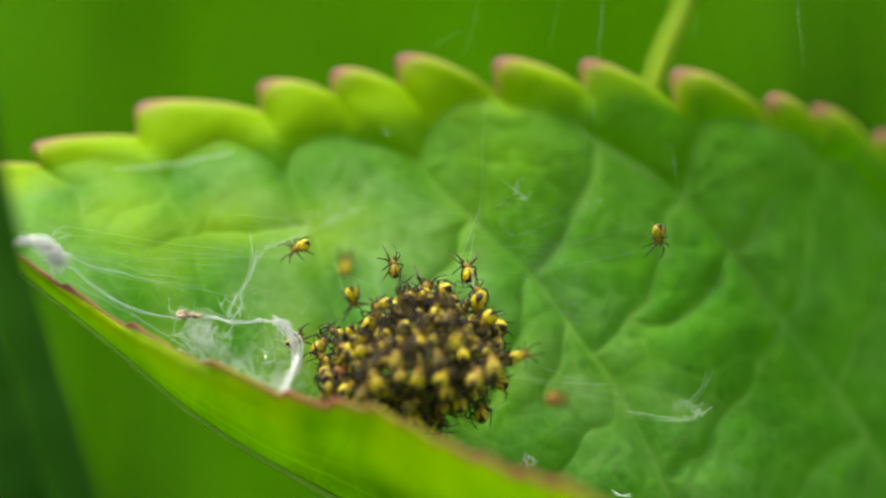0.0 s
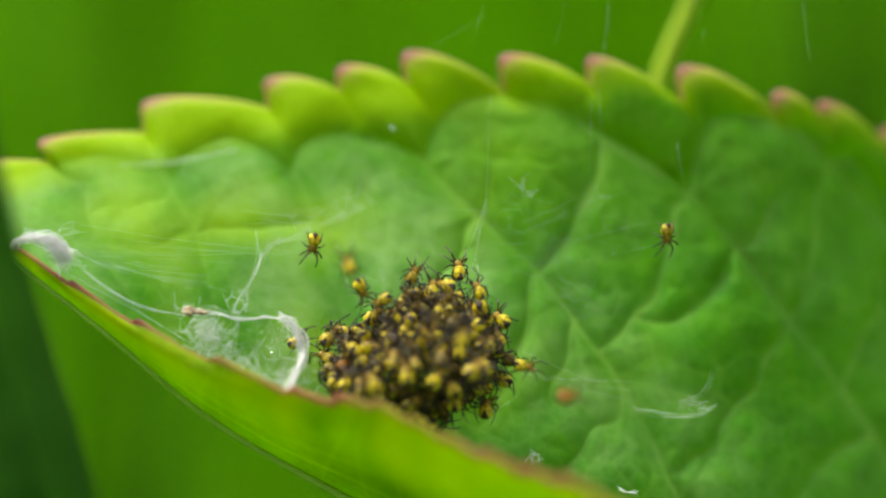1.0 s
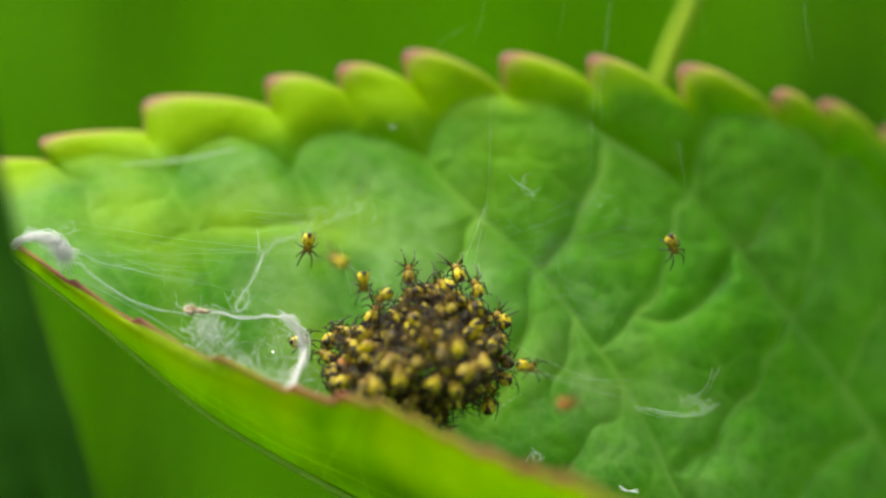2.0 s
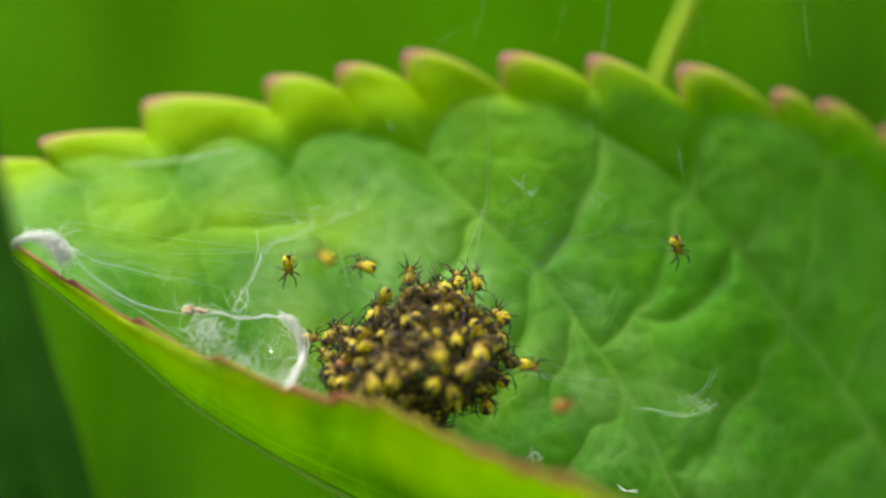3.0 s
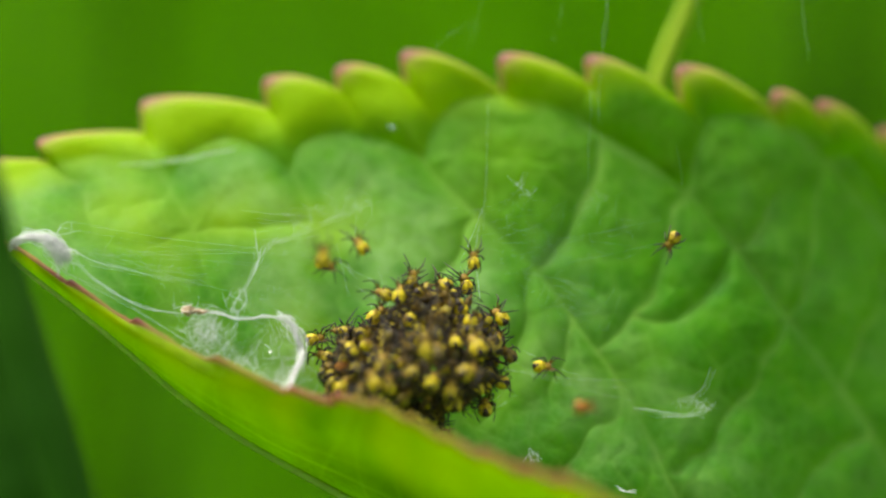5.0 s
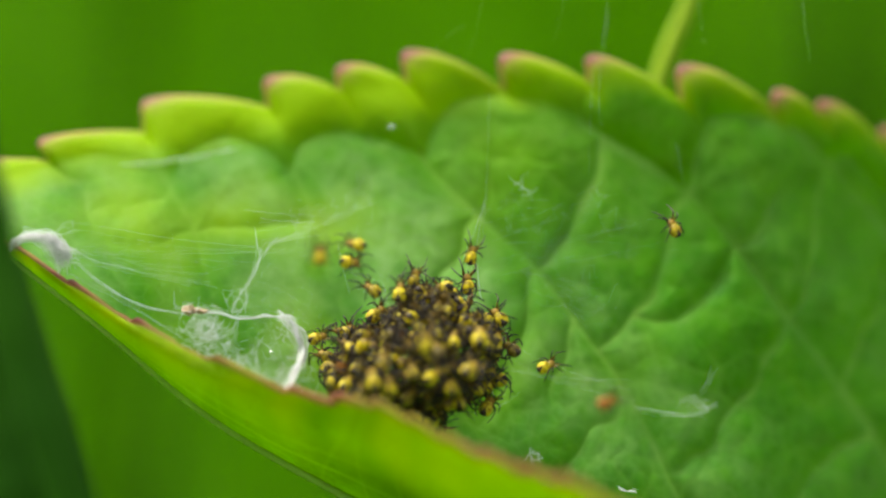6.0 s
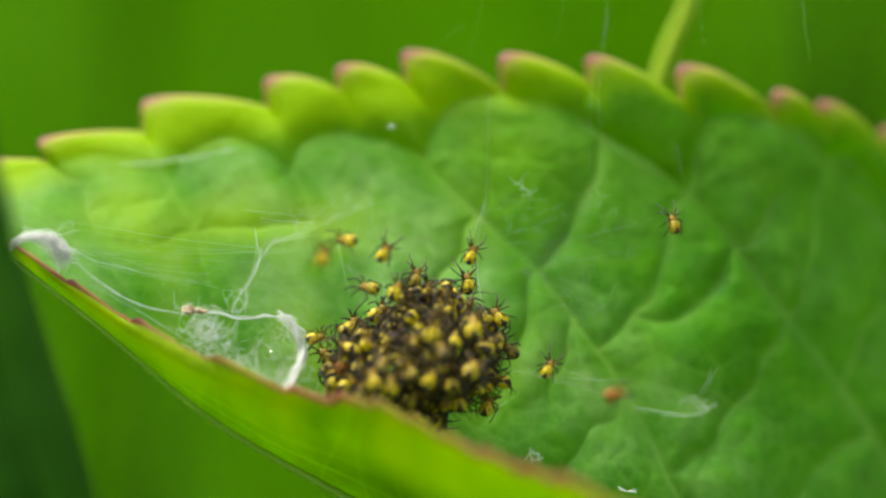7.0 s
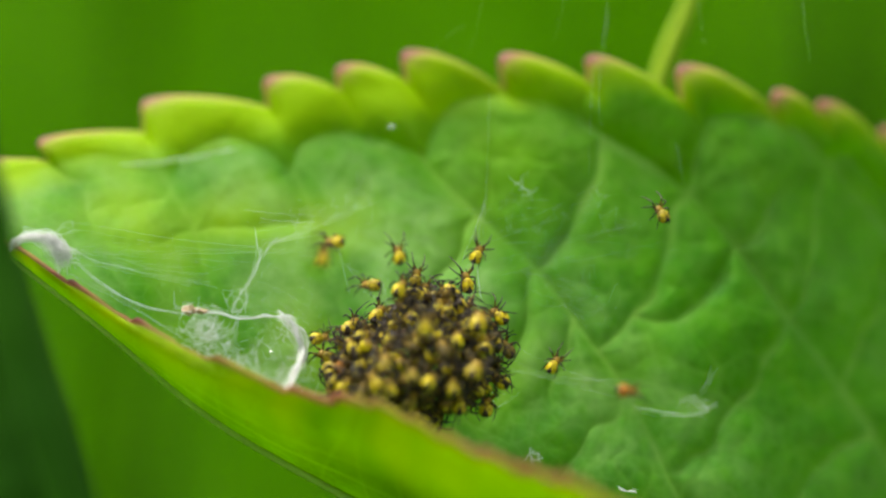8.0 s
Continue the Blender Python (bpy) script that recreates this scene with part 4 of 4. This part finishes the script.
def tangle(a, b, count, spread, length, radius, rng):
    """A fluffy patch of short curled fibres between two places."""
    out = []
    for _ in range(count):
        c = Vector(a).lerp(Vector(b), rng.random()) + Vector((rng.gauss(0, 1), rng.gauss(0, 0.6), rng.gauss(0, 1))) * spread
        d = Vector((rng.gauss(0, 1), rng.gauss(0, 0.4), rng.gauss(0, 1))) * length
        e = Vector((rng.gauss(0, 1), rng.gauss(0, 0.4), rng.gauss(0, 1))) * length * 0.6
        out.append(([tuple(c - d), tuple(c + e), tuple(c + d)], radius * rng.uniform(0.5, 1.3), 0.06))
    return out


def between(a, b, count, spread, radius, rng, sag=0.3):
    """Fine threads drawn side by side from a to b."""
    out = []
    for _ in range(count):
        p = Vector(a) + Vector((rng.gauss(0, 1), rng.gauss(0, 0.5), rng.gauss(0, 1))) * spread
        q = Vector(b) + Vector((rng.gauss(0, 1), rng.gauss(0, 0.5), rng.gauss(0, 1))) * spread
        out.append(([tuple(p), tuple(p.lerp(q, 0.5) - Vector((0, 0, sag * rng.random()))), tuple(q)], radius * rng.uniform(0.2, 0.6), 0.03))
    return out


rng = random.Random(3)
silk("silk_band", "thick white silk band stretched to the leaf edge", "silk band",
     bundle(((-10.11, -0.50, -4.15), (-9.40, -0.80, -4.49), (-8.79, -1.00, -5.46), (-8.64, -1.20, -6.56), (-8.95, -3.40, -7.52), (-9.18, -5.80, -8.34)), 34, 0.19, 0.020, rng)
     + tangle((-9.66, -5.20, -8.36), (-8.56, -2.80, -7.50), 40, 0.45, 0.5, 0.012, rng)
     + tangle((-9.75, -0.70, -4.35), (-8.61, -1.20, -6.91), 40, 0.28, 0.3, 0.008, rng))
silk("silk_band", "thick white silk band wrapped round the leaf tip", "silk band",
     bundle(((-26.63, -0.60, 0.17), (-25.84, -0.90, 0.70), (-24.81, -1.00, 0.80), (-23.84, -1.00, 0.45), (-23.16, -0.90, -0.38)), 34, 0.17, 0.028, rng)
     + bundle(((-25.40, -1.00, 0.80), (-24.20, -1.20, 0.62), (-23.40, -1.20, 0.05), (-22.95, -1.00, -0.45)), 40, 0.26, 0.024, rng)
     + bundle(((-24.30, -1.10, 0.50), (-23.70, -1.10, -0.10), (-23.45, -0.90, -0.94)), 60, 0.34, 0.022, rng)
     + tangle((-23.75, -0.90, -0.14), (-22.74, -0.70, -0.38), 30, 0.3, 0.35, 0.008, rng)
     + tangle((-23.35, -0.60, 1.43), (-23.00, -0.60, 0.38), 6, 0.2, 0.4, 0.006, rng))
silk("silk_web", "ragged white silk web strung along the leaf edge", "spider web",
     bundle(((-22.72, -0.80, -0.73), (-21.68, -0.80, -1.64), (-20.29, -0.80, -2.64), (-18.55, -0.80, -3.48), (-16.11, -0.80, -3.97)), 4, 0.08, 0.008, rng)
     + bundle(((-15.42, -0.80, -3.86), (-13.50, -0.80, -4.04), (-12.47, -0.70, -4.25), (-11.08, -0.60, -4.11), (-9.87, -0.50, -4.25)), 11, 0.085, 0.010, rng, 0.16)
     + bundle(((-11.24, 0.50, 0.04), (-11.66, 0.10, -1.44), (-12.36, -0.30, -2.76), (-13.09, -0.70, -3.87)), 4, 0.07, 0.0065, rng, 0.12)
     + bundle(((-10.17, 1.20, 0.92), (-11.17, 0.50, -0.32), (-11.77, 0.10, -1.65)), 4, 0.14, 0.0045, rng, 0.1) + bundle(((-11.75, 1.20, 1.27), (-11.45, 0.50, -0.14), (-11.84, 0.10, -1.72)), 4, 0.14, 0.0045, rng, 0.1)
     + tangle((-12.50, -0.30, -2.76), (-13.09, -0.70, -3.80), 16, 0.25, 0.35, 0.009, rng) + tangle((-16.22, -0.80, -3.62), (-15.17, -0.80, -3.90), 22, 0.2, 0.3, 0.010, rng)
     + bundle(((-12.29, -0.30, -2.48), (-12.10, -0.50, -3.28), (-12.65, -0.60, -3.87)), 3, 0.12, 0.009, rng)
     + bundle(((-12.47, -0.70, -4.32), (-12.79, -1.00, -4.90), (-13.46, -1.20, -5.38)), 3, 0.12, 0.009, rng)
     + tangle((-15.39, -1.00, -4.31), (-13.62, -1.40, -5.51), 130, 0.50, 0.42, 0.0075, rng)
     + tangle((-15.66, -1.70, -5.50), (-10.55, -3.00, -7.67), 130, 0.42, 0.4, 0.0075, rng)
     + tangle((-10.72, -0.80, -5.53), (-10.01, -1.00, -6.39), 14, 0.35, 0.4, 0.007, rng)
     + bundle(((-23.25, -0.80, -1.29), (-20.43, -1.00, -2.88), (-16.91, -1.40, -4.82), (-15.12, -1.90, -5.83)), 2, 0.10, 0.006, rng))
silk("silk_web", "fine silk threads drawn across the hollow of the leaf", "spider web",
     between((-22.58, -0.60, -0.24), (-19.46, 0.00, -1.16), 4, 0.15, 0.010, rng) + between((-22.23, -0.60, -0.49), (-15.04, 0.60, -1.90), 9, 0.4, 0.0068, rng)
     + between((-22.27, -0.40, 0.03), (-9.41, 0.50, -1.02), 8, 0.8, 0.0052, rng) + between((-11.18, 0.60, 0.39), (-8.07, 1.50, 1.45), 5, 0.3, 0.012, rng)
     + between((-7.74, 2.00, 1.60), (-4.58, 3.00, 3.25), 5, 0.3, 0.009, rng) + between((-12.71, 2.00, 1.95), (-7.38, 2.00, 1.74), 4, 0.4, 0.007, rng)
     + between((-21.27, 8.50, 5.53), (-13.66, 8.50, 6.65), 3, 0.1, 0.035, rng)
     + between((3.27, 2.00, 1.10), (10.62, 3.00, 3.18), 4, 0.7, 0.0035, rng) + between((3.95, 1.00, 0.04), (13.82, 1.00, 0.39), 4, 1.6, 0.003, rng)
     + tangle((5.36, 1.00, 0.74), (8.85, 0.50, -3.48), 14, 1.1, 1.2, 0.0012, rng) + tangle((7.80, 0.50, -2.60), (8.50, 0.50, -3.65), 6, 0.4, 0.6, 0.0028, rng)
     + tangle((4.52, 2.50, 4.31), (5.59, 2.50, 3.42), 12, 0.2, 0.26, 0.006, rng) + tangle((9.69, 2.50, 2.89), (10.47, 2.50, 3.24), 6, 0.16, 0.3, 0.0045, rng)
     + between((-5.14, -1.00, -2.05), (-6.58, 0.00, 0.04), 4, 0.5, 0.008, rng) + between((1.63, -1.00, -1.36), (2.02, 2.00, 2.88), 2, 0.4, 0.008, rng) + between((2.12, -1.00, -0.94), (2.36, -1.00, -2.92), 1, 0.05, 0.03, rng)
     + between((-3.33, 1.50, -4.21), (-4.51, 5.50, -2.15), 5, 0.8, 0.008, rng) + between((0.57, 1.50, -4.21), (1.67, 5.50, -2.87), 5, 0.8, 0.008, rng) + between((2.68, 1.00, -8.78), (4.18, 4.00, -9.32), 5, 0.8, 0.008, rng) + between((-6.46, 0.50, -6.99), (-8.01, 3.00, -7.47), 5, 0.6, 0.008, rng)
     + tangle((-9.20, 2.60, 1.50), (-4.60, 3.40, 3.50), 26, 0.35, 0.8, 0.0026, rng) + tangle((-9.60, 2.20, 1.60), (-7.40, 2.40, 2.40), 16, 0.35, 0.5, 0.0030, rng)
     + tangle((3.60, 1.50, 2.20), (8.80, 0.80, -3.20), 34, 1.0, 1.2, 0.0011, rng) + tangle((7.20, 0.60, -1.80), (9.40, 0.60, -4.40), 30, 0.6, 0.9, 0.0012, rng)
     + tangle((-19.50, 0.20, -0.60), (-14.60, 0.60, -1.60), 20, 0.6, 0.9, 0.0014, rng) + tangle((10.30, 1.20, 2.40), (12.40, 1.20, 0.60), 10, 0.6, 0.9, 0.0012, rng)
     + tangle((-11.60, -0.20, -2.20), (-8.80, 0.40, -4.40), 44, 0.8, 1.0, 0.0013, rng)
     + between((3.88, -1.50, -6.89), (11.19, -1.00, -9.00), 5, 0.6, 0.008, rng))
silk("silk_scrap", "loose white scrap of silk lying on the leaf", "silk scrap",
     bundle(((12.06, 1.00, -9.91), (13.27, 0.80, -10.17), (14.68, 0.80, -10.38), (15.91, 0.80, -10.10), (17.06, 1.00, -9.69)), 6, 0.12, 0.0036, rng, 0.16)
     + bundle(((14.50, 0.80, -9.89), (15.28, 0.80, -9.26), (16.05, 0.80, -9.40), (16.47, 0.80, -9.89)), 7, 0.18, 0.0040, rng, 0.14)
     + bundle(((15.49, 0.80, -9.33), (16.27, 0.90, -8.42), (17.17, 1.00, -7.58)), 3, 0.2, 0.004, rng) + tangle((14.68, 0.80, -9.68), (16.44, 0.80, -9.89), 18, 0.22, 0.35, 0.0035, rng))
silk("silk_scrap", "small white scrap of silk on the leaf", "silk scrap",
     tangle((5.42, -1.00, -12.48), (6.05, -1.00, -12.96), 14, 0.10, 0.16, 0.02, rng))
silk("silk_scrap", "small white scrap of silk on the leaf", "silk scrap",
     bundle(((10.81, -0.50, -14.75), (11.30, -0.50, -14.96), (11.93, -0.50, -14.93)), 6, 0.08, 0.022, rng))
silk("silk_threads", "single silk threads hanging in the air above the leaf", "silk thread",
     [(c, 0.65 * r, 0.0) for c, r in ((((10.69, 6.00, 17.19), (10.55, 6.00, 14.64), (10.36, 7.00, 12.83)), 0.0075), (((22.98, 5.00, 17.07), (23.20, 5.00, 14.54), (23.73, 6.00, 12.01)), 0.0065),
      (((-0.74, 8.00, 13.21), (0.44, 7.00, 13.93), (1.83, 6.00, 14.64)), 0.0040), (((2.70, 6.00, 16.83), (2.28, 7.00, 14.74), (1.63, 8.00, 12.77)), 0.0036), (((7.96, 6.00, 16.83), (7.64, 7.00, 15.10), (7.25, 8.00, 13.36)), 0.0036),
      (((16.35, 6.00, 16.83), (16.76, 7.00, 14.74), (17.17, 8.00, 13.28)), 0.0036), (((10.36, 7.00, 12.83), (10.01, 5.00, 9.46), (10.22, 4.00, 6.88)), 0.0036), (((14.83, 4.00, 6.88), (15.02, 3.00, 5.40), (15.23, 3.00, 3.97)), 0.0049),
      (((9.81, 7.00, 12.53), (9.50, 5.00, 9.10), (9.19, 3.00, 3.97)), 0.0035), (((2.99, 6.00, 10.26), (2.79, 3.00, 5.04), (2.54, 1.00, 0.74)), 0.0035))])

bm = bmesh.new()
ball(bm, (0, 0, 0), (0.42 * MM, 0.30 * MM, 0.30 * MM), 18, 14, lambda f: 1 + 0.15 * math.sin(5 * f))
ball(bm, (0.75 * MM, 0.05 * MM, -0.05 * MM), (0.50 * MM, 0.22 * MM, 0.20 * MM), 18, 14, lambda f: 1 + 0.25 * math.sin(7 * f))
for q in bm.verts:
    q.co += noise.noise_vector(q.co * 2500) * 0.20 * MM + noise.noise_vector(q.co * 9000) * 0.08 * MM
husk = part("shed_skin", bm, HUSK)
husk.matrix_world = SITE @ Matrix.Translation(Vector((-15.73, -0.80, -3.76)) * MM)
tagged(husk, "dry brown shed skin caught in the silk", "shed skin")
for p, r in (((-10.57, -0.90, -6.36), 0.12), ((-3.40, 9.30, 8.02), 0.12)):
    bm = bmesh.new()
    ball(bm, (0, 0, 0), (r * MM, r * MM, r * 0.85 * MM), 14, 10)
    drop = part("dew_drop", bm, DEW)
    drop.matrix_world = SITE @ Matrix.Translation(Vector(p) * MM)
    tagged(drop, "small clear drop of dew", "dew drop")

# ---- stems before and behind ----
def grass_plant(ctrl, radius, mat, label):
    """A grass stalk that grows from the ground; ctrl from its top down."""
    ob = thing("grass_plant", SITE, label, "grass")
    bm = bmesh.new()
    s = np.linspace(0, len(ctrl) - 1, 90)
    tube(bm, [Vector(p) * MM for p in glide(ctrl, s)], [radius * MM * (1 + 0.03 * math.sin(0.9 * i)) for i in range(90)], 12)
    part("stalk", bm, mat, ob)
    return ob


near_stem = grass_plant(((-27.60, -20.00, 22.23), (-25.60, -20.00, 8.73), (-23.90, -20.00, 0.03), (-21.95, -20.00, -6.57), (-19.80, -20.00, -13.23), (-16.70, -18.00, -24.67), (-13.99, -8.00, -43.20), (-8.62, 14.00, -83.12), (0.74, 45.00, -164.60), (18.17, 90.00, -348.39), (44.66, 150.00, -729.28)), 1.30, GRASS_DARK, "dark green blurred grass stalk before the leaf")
grass_plant(((21.30, 22.00, 28.39), (17.70, 22.00, 17.86), (15.75, 22.00, 13.00), (12.39, 22.00, 1.66), (8.86, 24.00, -18.82), (4.99, 32.00, -45.54), (0.78, 55.00, -95.50), (-5.04, 100.00, -213.54), (-15.18, 190.00, -557.62)), 0.62, GRASS_LIGHT, "pale green grass stalk behind the leaf")
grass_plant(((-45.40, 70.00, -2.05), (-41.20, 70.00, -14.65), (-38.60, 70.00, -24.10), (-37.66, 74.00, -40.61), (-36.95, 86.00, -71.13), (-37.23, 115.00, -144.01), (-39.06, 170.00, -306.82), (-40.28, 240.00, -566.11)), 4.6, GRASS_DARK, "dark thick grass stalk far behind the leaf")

# ---- meadow ----
bm = bmesh.new()
bmesh.ops.create_grid(bm, x_segments=60, y_segments=60, size=150)
part("ground", bm, EARTH)
tagged(bpy.data.objects["ground"], "green meadow ground", "ground", kind="structure")


def meadow():
    rng = np.random.RandomState(4)
    verts, faces = [], []
    for _ in range(26000):
        x, y = rng.normal(0, 1.7), rng.normal(0.6, 1.7)
        if abs(x) < 0.12 and -0.3 < y < 0.22:
            continue
        h = rng.uniform(0.08, 0.28)
        w = rng.uniform(0.002, 0.004)
        a, lean = rng.uniform(0, math.pi), rng.uniform(0, 0.5) * h
        b = rng.uniform(0, 2 * math.pi)
        k = len(verts)
        for f in (0, 0.5, 1):
            c = np.array((x + lean * f * f * math.cos(b), y + lean * f * f * math.sin(b), h * f))
            d = np.array((math.cos(a), math.sin(a), 0)) * w * (1.05 - f)
            verts += [tuple(c - d), tuple(c + d)]
        faces += [(k, k + 1, k + 3, k + 2), (k + 2, k + 3, k + 5, k + 4)]
    me = bpy.data.meshes.new("meadow_grass")
    me.from_pydata(verts, [], faces)
    tagged(hang("meadow_grass", me, GRASS), "soft green meadow grass behind the leaf", "grass", kind="stuff")


meadow()


def dark_tuft(x, y, count, spread, seed, low=0.3, high=0.5):
    """A tuft of darker, taller blades behind the leaf."""
    rng = np.random.RandomState(seed)
    tuft = thing("grass_tuft", pose(x, y, 0), "dark green tuft of grass behind the leaf", "grass tuft")
    for _ in range(count):
        cx, cy = rng.normal(0, spread), rng.normal(0, spread)
        h, w, a, b = rng.uniform(low, high), rng.uniform(0.002, 0.004), rng.uniform(0, math.pi), rng.uniform(0, 6.28)
        verts = []
        for f in (0, 0.35, 0.7, 1):
            c = np.array((cx + 0.08 * f * f * math.cos(b), cy + 0.08 * f * f * math.sin(b), h * f))
            d = np.array((math.cos(a), math.sin(a), 0)) * w * (1.05 - f)
            verts += [tuple(c - d), tuple(c + 0.3 * np.array((-d[1], d[0], 0))), tuple(c + d)]
        me = bpy.data.meshes.new("blade")
        me.from_pydata(verts, [], [(q + e, q + e + 1, q + e + 4, q + e + 3) for q in (0, 3, 6) for e in (0, 1)])
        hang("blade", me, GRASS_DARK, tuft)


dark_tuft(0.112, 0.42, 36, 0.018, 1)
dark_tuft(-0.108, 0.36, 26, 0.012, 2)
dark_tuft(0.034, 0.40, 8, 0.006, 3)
# low tuft added to darken the background at the lower left
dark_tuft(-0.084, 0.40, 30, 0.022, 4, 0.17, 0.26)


def motions():
    for ob, rows in KEYED:
        walk(ob, rows)
    walk(near_stem, [(0, SITE @ pose(0.0006, 0, 0)), (0.5, SITE @ pose(0.0003, 0, 0)), (1.0, SITE @ pose(0.0001, 0, 0)), (1.5, SITE), (8, SITE)])


motions()
